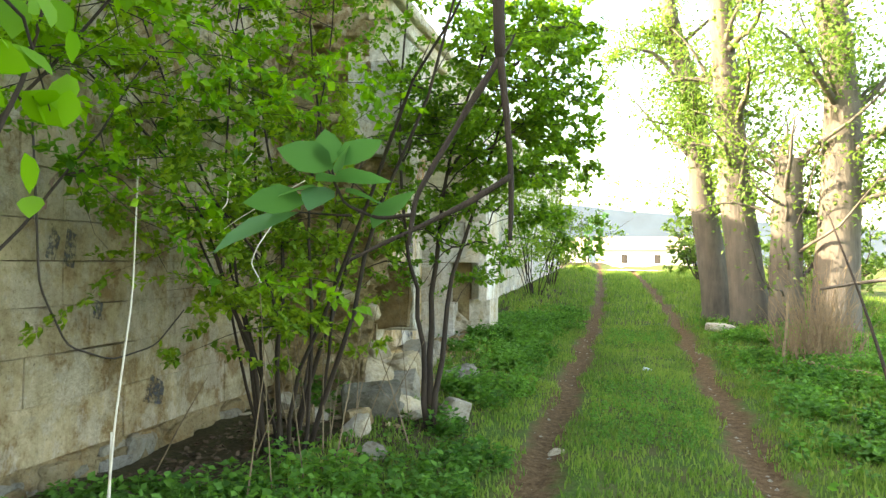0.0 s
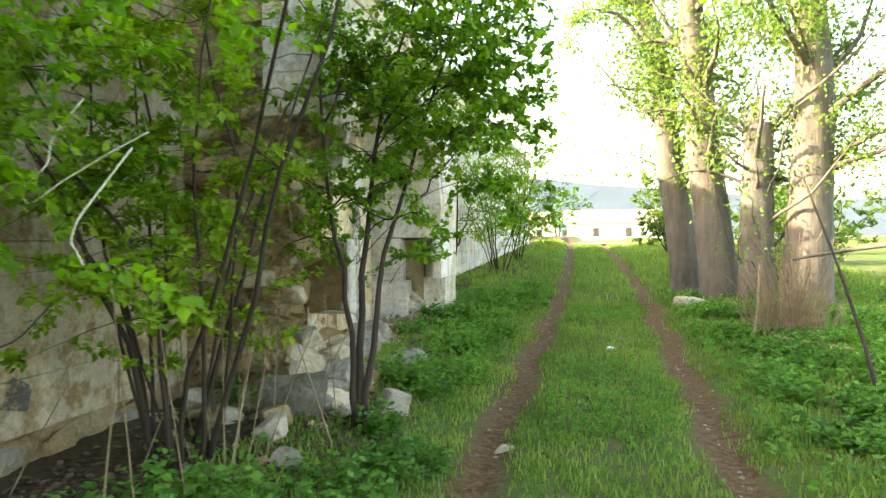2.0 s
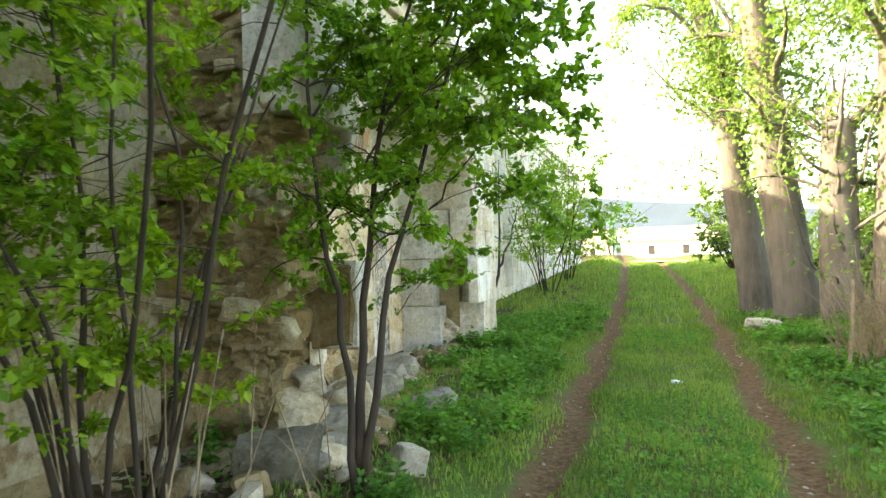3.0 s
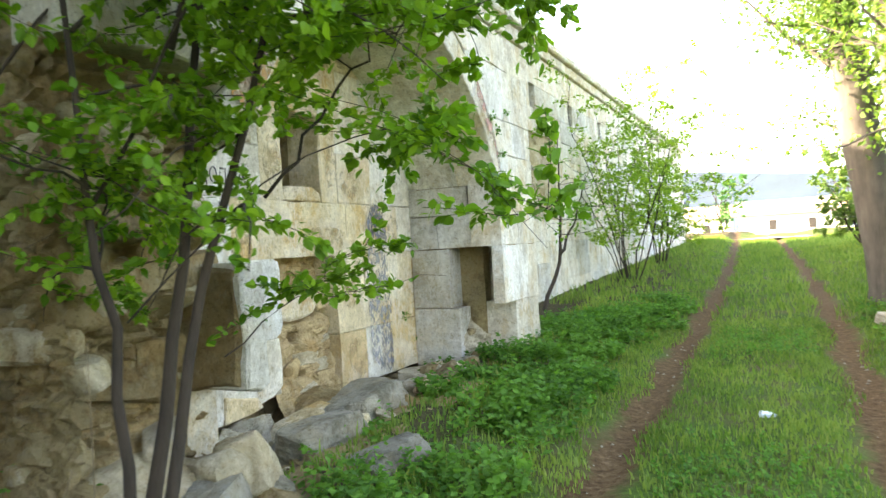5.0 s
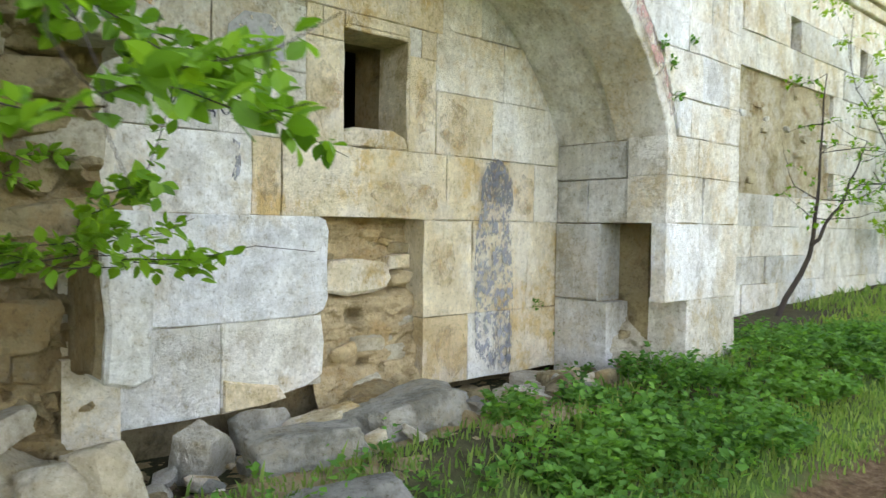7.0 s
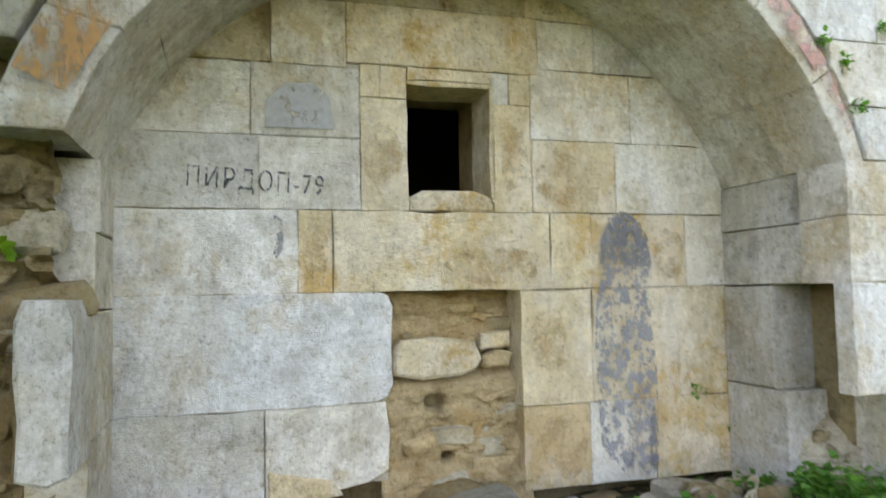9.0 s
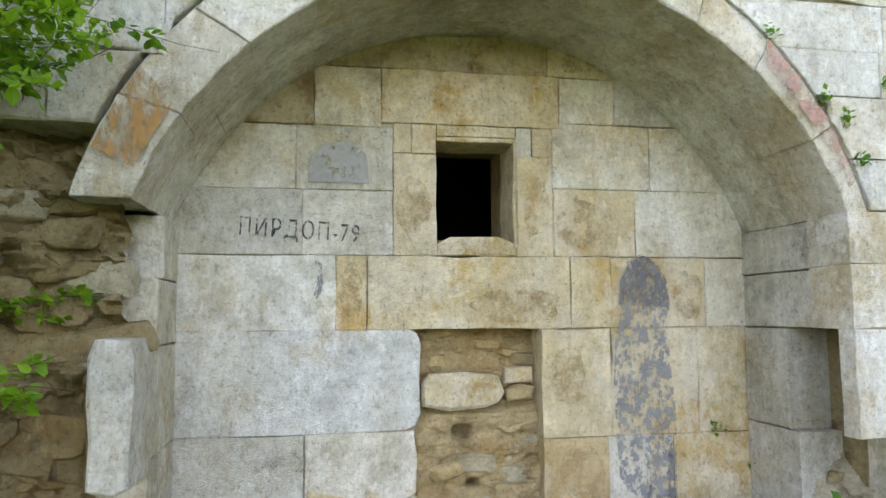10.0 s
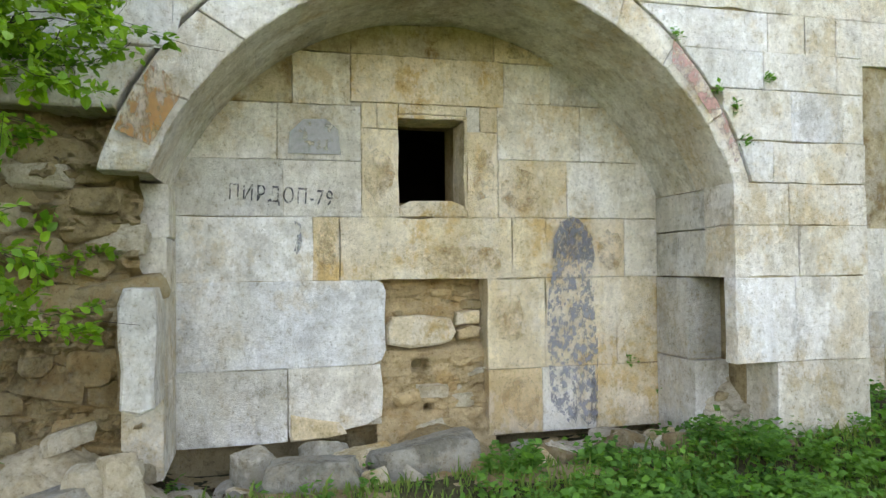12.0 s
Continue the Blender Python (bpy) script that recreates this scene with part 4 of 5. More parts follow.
    v, f = tube(np.array([(-0.95, 0.36, 2.1), (-1.0, 0.7, 2.05), (-0.98, 0.98, 1.9), (-0.96, 1.02, 1.75)]) - o, [0.006, 0.005, 0.003, 0.001], 6)
    part("limb", mesh_from("limb", v, f, BARK, True), root)


near_branch()


def poplar(at, line, r0, seed, leaves, label, limbs=()):
    r = np.random.default_rng(seed)
    root = new("poplar_tree")
    root.location = at
    tagged(root, label, "tree", "poplars beside the track")
    pts = np.array([(0, 0, -0.2)] + line, float)
    t = np.linspace(0, len(pts) - 1, 26)
    k = np.minimum(t.astype(int), len(pts) - 2)
    pts = pts[k] + (pts[k + 1] - pts[k]) * (t - k)[:, None]
    pts[1:-1] = (pts[:-2] + pts[1:-1] * 2 + pts[2:]) / 4
    v, f = tube(pts, np.linspace(r0, r0 * (0.35 if line[-1][2] > 5 else 0.75), 26) * (1 + 0.35 * np.exp(-np.arange(26) / 1.5)), 14)
    v = v + 0.035 * np.array([noise.noise_vector(Vector(q) * 3) for q in v])
    part("trunk", mesh_from("trunk", v, f, POPLAR_BARK, True), root)
    places, ways = [], []
    for _ in range(26):
        p = pts[int(r.integers(9, 22 if line[-1][2] > 5 else 26))]
        a = r.uniform(0, 2 * math.pi)
        limb = wander(p, (math.cos(a), math.sin(a), r.uniform(0.2, 1.1)), r.uniform(0.7, 2.6), 8, 0.16, 0.03, r)
        v, f = tube(limb, np.linspace(r0 * r.uniform(0.06, 0.2), 0.006, 9), 6)
        part("limb", mesh_from("limb", v, f, POPLAR_BARK, True), root)
        n = leaves // 26
        k = r.integers(2, 8, n)
        cl = limb[k] + 0.1 * r.standard_normal((n, 3)) + 0.2 * np.repeat(r.standard_normal((n // 10 + 1, 3)), 10, 0)[:n]
        places.append(cl)
        ways.append(r.standard_normal((n, 3)))
    for limb_line in limbs:
        limb = np.array(limb_line, float)
        t = np.linspace(0, len(limb) - 1, 9)
        k = np.minimum(t.astype(int), len(limb) - 2)
        limb = limb[k] + (limb[k + 1] - limb[k]) * (t - k)[:, None]
        v, f = tube(limb, np.linspace(r0 * 0.16, 0.008, 9), 6)
        part("limb", mesh_from("limb", v, f, POPLAR_BARK, True), root)
        for _ in range(14):
            sub = wander(limb[int(r.integers(2, 9))], (r.normal(), r.normal(), r.uniform(-0.9, 0.4)), r.uniform(0.4, 0.9), 4, 0.2, -0.05, r)
            n = 60
            k = r.integers(1, 5, n)
            places.append(sub[k] + 0.09 * r.standard_normal((n, 3)))
            ways.append(r.standard_normal((n, 3)))
    pl, wy = np.vstack(places), np.vstack(ways)
    v, f = leaf_cloud(pl, wy, 0.09 * r.uniform(0.6, 1.2, len(pl)), r)
    tagged(part("crown", mesh_from("crown", v, f, LEAF_POPLAR), root), kind="stuff")
    return root


POP = "old poplar with a thick grey furrowed trunk and sparse crown"
poplar(on_ground(1.75, 15.2), [(0, 0, 0.3), (-0.3, 0, 2.4), (-0.45, 0, 4.2), (-1.0, 0.3, 6.5), (-1.3, 0.4, 10)], 0.33, 31, 8500, POP, [[(-0.5, 0, 4.4), (-1.2, -0.3, 5.3), (-1.9, -0.6, 5.4), (-2.3, -0.8, 4.7)], [(-0.7, 0, 5.2), (-1.3, 0.2, 5.9), (-1.9, 0.3, 6.0)]])
poplar(on_ground(2.15, 13.9), [(0, 0, 0.3), (-0.25, 0, 2.4), (-0.4, 0, 4.2), (-0.7, -0.3, 7.5), (-0.8, 0, 10)], 0.38, 32, 8500, POP)
poplar(on_ground(2.6, 13.2), [(0, 0, 0.3), (0.02, 0, 1.9), (0.05, 0, 2.9)], 0.3, 33, 1200, "broken poplar trunk with a few leafy shoots")
poplar(on_ground(3.3, 13.0), [(0, 0, 0.3), (0.1, 0, 2.4), (0.1, 0, 4.2), (-0.3, -0.3, 6.5), (-0.5, 0, 10)], 0.42, 34, 10000, POP, [[(0.1, 0, 3.6), (-0.8, -1.2, 4.4), (-1.3, -2.2, 4.4)], [(0.1, 0, 2.8), (1.0, -1.0, 3.6), (1.7, -1.6, 3.5)]])


# low plants
def grass_patch(name, n, xr, yr, height, seed, mat, label, keep):
    r = np.random.default_rng(seed)
    x, y = r.uniform(*xr, n), r.uniform(*yr, n)
    ok = keep(x, y, r)
    x, y = x[ok], y[ok]
    n = len(x)
    z = ground_z(x, y)
    a = r.uniform(0, 2 * np.pi, n)
    h = height * r.uniform(0.4, 1.3, n)
    w = 0.004 + 0.05 * h
    bend = h * r.uniform(0.1, 0.7, n)
    b = r.uniform(0, 2 * np.pi, n)
    ca, sa, cb, sb = np.cos(a) * w, np.sin(a) * w, np.cos(b) * bend, np.sin(b) * bend
    v = np.empty((n, 5, 3))
    v[:, 0] = np.c_[x - ca, y - sa, z - 0.01]
    v[:, 1] = np.c_[x + ca, y + sa, z - 0.01]
    v[:, 2] = np.c_[x + 0.8 * ca + cb * 0.4, y + 0.8 * sa + sb * 0.4, z + h * 0.6]
    v[:, 3] = np.c_[x - 0.8 * ca + cb * 0.4, y - 0.8 * sa + sb * 0.4, z + h * 0.6]
    v[:, 4] = np.c_[x + cb, y + sb, z + h]
    i = np.arange(n) * 5
    f = np.c_[i, i + 1, i + 2, i + 3].tolist() + np.c_[i + 3, i + 2, i + 4].tolist()
    ob = new(name, mesh_from(name, v.reshape(-1, 3), f, mat))
    return tagged(ob, label, "grass", kind="stuff")


def off_ruts(x, y, r):
    d = np.abs(np.abs(x - track_centre(y) + 0.08 * np.sin(2.3 * y)) - 0.79)
    tuft = 0.62 + 0.5 * np.sin(3.3 * x + 1.1 * np.sin(2.7 * y)) * np.sin(2.9 * y + np.sin(3.7 * x)) + 0.25 * np.sin(9 * x) * np.sin(8 * y + 2 * x)
    return (r.random(len(x)) < np.clip((d - 0.1) / 0.14, 0, 1) * np.clip(tuft, 0.34, 1)) & (x > -2.8)


def verge(x, y, r):
    lush = np.sin(1.9 * x + 0.7) * np.sin(1.3 * y + 0.5 * np.sin(2 * x)) + 0.6 * r.random(len(x))
    bare = (x < -1.75) & (y > 5.9) & (y < 9.9) | (x < -1.3) & (y > 4.0) & (y < 6.4) | (x < -1.6) & (y > 3.0) & (y < 6.2)
    return ((x < -1.0) | (x > 1.25)) & off_ruts(x, y, r) & (lush > -0.05) & ~(bare & (r.random(len(x)) < 0.93))


grass_patch("short_grass", 175000, (-2.0, 4.5), (0.6, 14), 0.05, 41, GRASS, "short bright green grass on the track", off_ruts)
grass_patch("tall_grass", 60000, (-2.2, 6.0), (1.5, 16), 0.095, 43, GRASS, "tufts of longer green grass on the verges", verge)
grass_patch("far_grass", 60000, (-2.9, 6.0), (14, 36), 0.12, 42, GRASS, "green grass along the far track", off_ruts)


def weeds(name, n, xr, yr, size, seed, label, keep):
    """Rosettes of broad leaves on short stalks."""
    r = np.random.default_rng(seed)
    x, y = r.uniform(*xr, n), r.uniform(*yr, n)
    ok = keep(x, y, r)
    x, y = x[ok], y[ok]
    n, k = len(x), 9
    z = ground_z(x, y)
    tall = r.uniform(0.3, 1.5, n) * size * 2.2
    lay = np.tile(np.linspace(0.15, 1, k), n)
    X, Y, Z = np.repeat(x, k), np.repeat(y, k), np.repeat(z, k) + np.repeat(tall, k) * lay
    a = r.uniform(0, 2 * np.pi, n * k)
    ways = np.c_[np.cos(a), np.sin(a), r.uniform(0.0, 0.6, n * k)]
    pl = np.c_[X, Y, Z] + ways * size * 0.25
    v, f = leaf_cloud(pl, ways, size * r.uniform(0.6, 1.3, n * k) * (1.25 - 0.5 * lay), r, True, 0.1, 0.25, 1.15)
    return tagged(new(name, mesh_from(name, v, f, WEED)), label, "weeds", kind="stuff")


weeds("nettle_bed", 4200, (-2.75, -0.95), (1.0, 12.5), 0.055, 51, "low bed of dark green nettles and weeds on the verge", verge)


def crown(x, y, r):
    return (np.abs(x - track_centre(y)) < 0.5) & (np.sin(2.1 * x + 1) * np.sin(1.1 * y) + 0.5 * r.random(len(x)) > 0.35)


weeds("clover_patch", 2600, (-0.5, 0.7), (2.0, 13), 0.03, 53, "flat patches of clover and plantain on the track's crown", crown)
weeds("right_weeds", 4200, (1.25, 6.5), (3.0, 15), 0.06, 52, "broad-leaved green weeds beside the track", verge)


def weed_clump(x, y, wide, tall, seed, label="leafy dark green nettle clump at the wall foot", group="weed clumps on the verge"):
    """A leafy clump of nettle: upright stalks with pairs of leaves."""
    r = np.random.default_rng(seed)
    bag, places, ways = Bag(), [], []
    for _ in range(int(55 * wide / 0.3)):
        a, d = r.uniform(0, 6.283), wide * math.sqrt(r.random())
        p = np.array([d * math.cos(a), d * math.sin(a), -0.02])
        h = tall * r.uniform(0.5, 1.1) * (1.1 - 0.5 * d / wide)
        line = wander(p, (0.25 * math.cos(a), 0.25 * math.sin(a), 1), h, 5, 0.1, 0, r)
        v, f = tube(line, np.linspace(0.003, 0.0012, 6), 3)
        bag.add(v, f)
        for k in range(1, 6):
            for _ in range(3):
                b = r.uniform(0, 6.283)
                places.append(line[k])
                ways.append((math.cos(b), math.sin(b), 0.25))
    root = new("weed_clump")
    root.location = on_ground(x, y)
    tagged(root, label, "weed", group)
    part("stalk_growth", bag.mesh("stalk_growth", WEED), root)["kind"] = "stuff"
    n = len(places)
    v, f = leaf_cloud(np.array(places), np.array(ways), 0.05 * r.uniform(0.6, 1.3, n), r, True, 0.15, 0.3, 1.1)
    part("foliage", mesh_from("foliage", v, f, WEED), root)["kind"] = "stuff"


for k, (cx, cy, wide, tall) in enumerate(((-1.6, 6.75, 0.2, 0.3), (-1.95, 8.6, 0.16, 0.22), (-1.9, 9.15, 0.12, 0.2), (-1.85, 9.95, 0.3, 0.24), (-1.75, 10.3, 0.2, 0.2), (-1.45, 8.9, 0.25, 0.2), (-1.75, 11.6, 0.4, 0.3), (-1.5, 12.6, 0.4, 0.3),
                                          (-1.35, 6.6, 0.3, 0.3), (-1.2, 7.4, 0.3, 0.28), (-1.45, 5.5, 0.2, 0.25), (-1.7, 3.6, 0.4, 0.3), (-1.3, 4.2, 0.4, 0.28), (-1.7, 2.7, 0.4, 0.3), (-1.05, 5.0, 0.25, 0.22), (-2.4, 5.7, 0.25, 0.4), (-1.2, 9.8, 0.35, 0.3), (-2.3, 2.2, 0.35, 0.25), (-2.55, 2.55, 0.25, 0.2), (-2.25, 2.75, 0.3, 0.22), (-1.95, 3.3, 0.2, 0.16), (-2.65, 3.0, 0.2, 0.16), (-2.4, 3.2, 0.22, 0.16), (-1.95, 3.1, 0.35, 0.25), (-1.5, 2.2, 0.4, 0.25))):
    weed_clump(cx, cy, wide, tall, 200 + k)
clump_r = np.random.default_rng(19)
for k in range(26):
    weed_clump(clump_r.uniform(-1.75, -1.05), 8.2 + 0.28 * k + clump_r.uniform(-0.2, 0.2), clump_r.uniform(0.2, 0.38), clump_r.uniform(0.1, 0.18) if k < 9 else clump_r.uniform(0.16, 0.3), 300 + k)
for k in range(46):
    cy = 4.2 + 0.23 * k
    weed_clump(clump_r.uniform(1.55, 2.2 + 0.12 * cy), cy, clump_r.uniform(0.2, 0.42), clump_r.uniform(0.12, 0.3), 340 + k, "low leafy green weed clump beside the track", "weed clumps beside the track")


litter_r = np.random.default_rng(88)
lx, ly = litter_r.uniform(-2.8, -1.2, 5200), litter_r.uniform(1.5, 7.0, 5200)
spots = np.c_[lx, ly, ground_z(lx, ly) + 0.012]
v, f = leaf_cloud(spots, np.c_[litter_r.standard_normal((5200, 2)), np.zeros(5200)], 0.045 * litter_r.uniform(0.5, 1.3, 5200), litter_r, True, 0.0, 0.15)
tagged(new("leaf_litter", mesh_from("leaf_litter", v, f, LITTERLEAF)), "dry brown leaf litter under the shrubs", "leaves", kind="stuff")


# ---- fallen stones ----
def fallen(name, at, size, turn, mat, seed, label, flat=0.35):
    x, y = at
    ob = new(name, rock_mesh(name, size, mat, seed, flat, 13, 7 if flat < 0.2 else 14))
    z = float(ground_z(x, y)) + size[2] * 0.18
    ob.matrix_basis = pose(x, y, z, turn[0], turn[1], turn[2])
    return tagged(ob, label, "stone")


fallen("stone_boulder", (-1.96, 5.4), (0.44, 0.34, 0.32), (8, 4, 25), SHADEROCK, 1, "large grey weathered block lying beside the young tree", 0.25)
fallen("white_stone", (-1.42, 6.0), (0.2, 0.22, 0.21), (5, 10, 40), WHITEROCK, 2, "rounded whitish stone lying in the weeds")
fallen("white_stone", (-2.3, 5.1), (0.15, 0.16, 0.12), (10, 20, 70), WHITEROCK, 3, "small broken white stone under the shrub")
fallen("stone_slab", (-2.38, 8.22), (0.46, 0.64, 0.4), (2, -4, -4), ROCK, 4, "grey squared mossy slab lying below the niche", 0.1)
fallen("stone_slab", (-2.62, 7.82), (0.4, 0.4, 0.3), (4, -8, 12), BUFF, 5, "buff squared slab lying below the broken wall", 0.12)
fallen("long_slab", (-2.22, 7.5), (0.34, 0.62, 0.24), (4, -8, -14), ROCK, 6, "long grey mossy slab half sunk in soil", 0.12)
fallen("stone_slab", (-1.7, 7.35), (0.34, 0.5, 0.16), (2, -6, -10), ROCK, 16, "flat grey stone half buried in soil", 0.3)
fallen("pale_block", (-2.36, 9.12), (0.26, 0.36, 0.22), (3, -4, 10), WHITEROCK, 7, "pale squared block lying on rubble", 0.1)
fallen("pale_block", (-2.5, 9.66), (0.62, 0.24, 0.15), (4, 6, 14), WHITEROCK, 8, "long pale squared stone tilted against the jamb", 0.1)
fallen("pale_block", (-2.68, 7.15), (0.2, 0.26, 0.4), (14, 10, 30), WHITEROCK, 9, "upright broken white stone below the wall", 0.3)
fallen("pale_block", (-2.86, 7.6), (0.3, 0.34, 0.3), (10, -10, 10), WHITEROCK, 10, "angular whitish stone below the wall", 0.3)
r = np.random.default_rng(5)
small = [rock_mesh("rubble_piece", (1, 1, 1), m, 30 + k, 0.35, 3) for k, m in enumerate((RUBBLE, WHITEROCK, ROCK, BUFF, RUBBLE))]
for k in range(290):
    if k < 70 or k > 149:
        x, y = -2.1 - 0.78 * r.random(), r.uniform(6.4, 10.3)
    elif k < 115:
        x, y = r.uniform(-2.3, -1.7), r.uniform(5.7, 6.7)
    else:
        x, y = r.uniform(-2.75, -1.6), r.uniform(4.4, 6.2)
    s = 0.04 + 0.16 * r.random() ** 2.2
    ob = new("rubble_piece", small[k % 5])
    ob.matrix_basis = pose(x, y, float(ground_z(x, y)) + s * 0.25, r.uniform(-25, 25), r.uniform(-25, 25), r.uniform(0, 360)) @ Matrix.Diagonal((s, s * r.uniform(0.8, 1.5), s * r.uniform(0.5, 0.9), 1))
    tagged(ob, "broken piece of limestone rubble on bare soil", "rubble", "rubble below the portal")


# heap of lime and broken stone at the left pier
def heap(u, w):
    return Vector((u, w, float(ground_z(u, w)) + 0.4 * math.exp(-((u + 2.3) / 0.34) ** 2 - ((w - 6.1) / 0.5) ** 2) - 0.03)), (0, 0, 1)


rubble_heap = new("rubble_heap")
rubble_heap.location = (0, 0, 0)
tagged(rubble_heap, "heap of lime mortar and broken stone at the pier foot", "rubble")
mortar_sheet("lime_soil", heap, -3.0, -1.4, 5.0, 7.2, 0.028, 0.03, rubble_heap, LIME)


def bank(u, w):
    return Vector((u, w, float(ground_z(u, w)) + 0.26 * math.exp(-((u + 2.85) / 0.4) ** 2 - ((w - 8.35) / 0.34) ** 2) - 0.005)), (0, 0, 1)


soil = new("rubble_bank")
tagged(soil, "bank of dry soil and crumbled stone along the niche foot", "rubble")
mortar_sheet("lime_soil", bank, -3.1, -1.75, 6.5, 10.4, 0.028, 0.03, soil, RUBBLE)
for k, (p, s, rot) in enumerate((((-1.97, 6.14, 0.34), (0.34, 0.48, 0.32), 15), ((-2.02, 6.42, 0.5), (0.24, 0.3, 0.2), -20), ((-2.2, 6.2, 0.68), (0.2, 0.26, 0.1), 40), ((-1.98, 6.5, 0.5), (0.26, 0.22, 0.3), 20))):
    ob = part("broken_stone", rock_mesh("broken_stone", s, (ROCK, LIME, WHITEROCK, LIME)[k], 60 + k, 0.25, 7), rubble_heap)
    ob.matrix_basis = pose(*p, 8, -10, rot)


# ---- paint and writing on the niche wall ----
def patch_material(name, colour, low, high, scale, stretch=(1, 1, 1), most=1.0):
    """Worn paint: flakes of colour with the stone showing through."""
    m, nt, nodes, links, bs = material(name)
    n = noise_node(nt, world_place(nt, stretch), scale, 8, 0.72)
    fac = ramp_node(nt, n, [(low, (0, 0, 0)), (high, (most, most, most))])
    n2 = noise_node(nt, world_place(nt), 30, 5, 0.7)
    links.new(ramp_node(nt, n2, [(0.3, tuple(c * 0.6 for c in colour)), (0.7, colour)]), bs.inputs["Base Color"])
    bs.inputs["Roughness"].default_value = 0.85
    clear = nodes.new("ShaderNodeBsdfTransparent")
    mx = nodes.new("ShaderNodeMixShader")
    links.new(fac, mx.inputs[0])
    links.new(clear.outputs[0], mx.inputs[1])
    links.new(bs.outputs[0], mx.inputs[2])
    links.new(mx.outputs[0], nodes["Material Output"].inputs["Surface"])
    return m


GREYPAINT = patch_material("worn_grey_paint", (0.235, 0.24, 0.26), 0.47, 0.55, 24, (1, 1, 0.7), 0.75)
SOLIDGREY = patch_material("thick_grey_paint", (0.15, 0.155, 0.17), 0.43, 0.56, 26, (1, 1, 0.6), 0.75)
LETTERS = patch_material("flaking_black_paint", (0.075, 0.08, 0.09), 0.43, 0.54, 36, (1, 1, 0.8), 0.85)
CEMENT = patch_material("thin_cement_skin", (0.36, 0.36, 0.345), 0.36, 0.44, 9, (1, 1, 1), 0.85)
REDPAINT = patch_material("faded_red_paint", (0.48, 0.26, 0.22), 0.42, 0.62, 10)
RUSTRUN = patch_material("orange_rust_run", (0.4, 0.2, 0.06), 0.42, 0.54, 14, (1, 1, 0.5), 0.85)
RUST = patch_material("rusty_ochre_stain", (0.5, 0.34, 0.16), 0.44, 0.62, 11, (1, 1, 1), 0.6)


def paint_patch(name, outline, mat, label, x=XB + 0.022):
    o = np.array(outline)
    n = len(o)
    v = np.vstack([np.c_[np.full(n, x), o], np.c_[np.full(n, x - 0.002), o]])
    f = [tuple(range(n))] + [(i, i + n, (i + 1) % n + n, (i + 1) % n) for i in range(n)]
    return part(name, mesh_from(name, v, f, mat), portal, label)


def blot(cy, cz, ry, rz, seed):
    r = np.random.default_rng(seed)
    return [(cy + ry * math.cos(a) * r.uniform(0.75, 1.1), cz + rz * math.sin(a) * r.uniform(0.75, 1.1)) for a in np.linspace(0, 2 * math.pi, 15)[:-1]]


blob = [(9.22, 0.52), (9.3, 0.5), (9.36, 0.42), (9.42, 0.5), (9.5, 0.4), (9.58, 0.45), (9.59, 1.0), (9.56, 1.3), (9.58, 1.62), (9.54, 1.8), (9.46, 1.9), (9.39, 1.93), (9.3, 1.88), (9.25, 1.76), (9.26, 1.6), (9.21, 1.4), (9.19, 1.1)]
paint_patch("paint_streak", blob, GREYPAINT, "flaking dark grey paint in an arched streak")
dome = [(9.24, 1.62), (9.57, 1.6), (9.56, 1.76), (9.5, 1.87), (9.4, 1.92), (9.31, 1.88), (9.26, 1.78)]
paint_patch("paint_streak", dome, SOLIDGREY, "dark grey paint in a rounded arch head", XB + 0.026)
for ya, yb, za, zb in ((9.52, 9.57, 0.4, 0.8), (9.38, 9.42, 0.42, 0.7)):
    paint_patch("paint_streak", [(ya, za + 0.05), ((ya + yb) / 2, za), (yb, za + 0.06), (yb - 0.01, zb), (ya + 0.01, zb - 0.04)], SOLIDGREY, "dark grey paint run", XB + 0.026)
paint_patch("cement_patch", [(7.37, 2.33), (7.72, 2.33), (7.7, 2.5), (7.62, 2.57), (7.47, 2.56), (7.38, 2.47)], CEMENT, "smooth grey cement patch")
for k, (cy, cz, ry, rz) in enumerate(((9.0, 2.1, 0.15, 0.16), (8.98, 0.62, 0.16, 0.2), (9.7, 1.68, 0.11, 0.16), (8.6, 1.62, 0.3, 0.12), (7.98, 2.2, 0.1, 0.2), (7.62, 1.7, 0.07, 0.18), (8.9, 1.2, 0.12, 0.2), (8.73, 2.2, 0.08, 0.2), (9.05, 3.12, 0.2, 0.08))):
    paint_patch("ochre_stain", blot(cy, cz, ry, rz, k), RUST, "rusty ochre stain")
paint_patch("paint_drip", [(7.40, 1.66), (7.44, 1.66), (7.46, 1.74), (7.45, 1.86), (7.41, 1.88), (7.43, 1.76)], GREYPAINT, "black paint drip")
ring = [ring_point(a, 1.87, 8.36, 1.43) for a in np.linspace(0.42, 0.82, 8)] + [ring_point(a, 1.95, 8.29, 1.55) for a in np.linspace(0.80, 0.36, 8)]
paint_patch("red_paint", ring, REDPAINT, "faded red paint on the arch", XF + 0.016)
ring = [ring_point(a, 1.87, 8.36, 1.43) for a in np.linspace(2.55, 2.72, 5)] + [ring_point(a, 1.95, 8.29, 1.55) for a in np.linspace(2.76, 2.55, 5)]
paint_patch("rust_stain", ring, RUSTRUN, "rusty stain on the arch end", XF + 0.016)

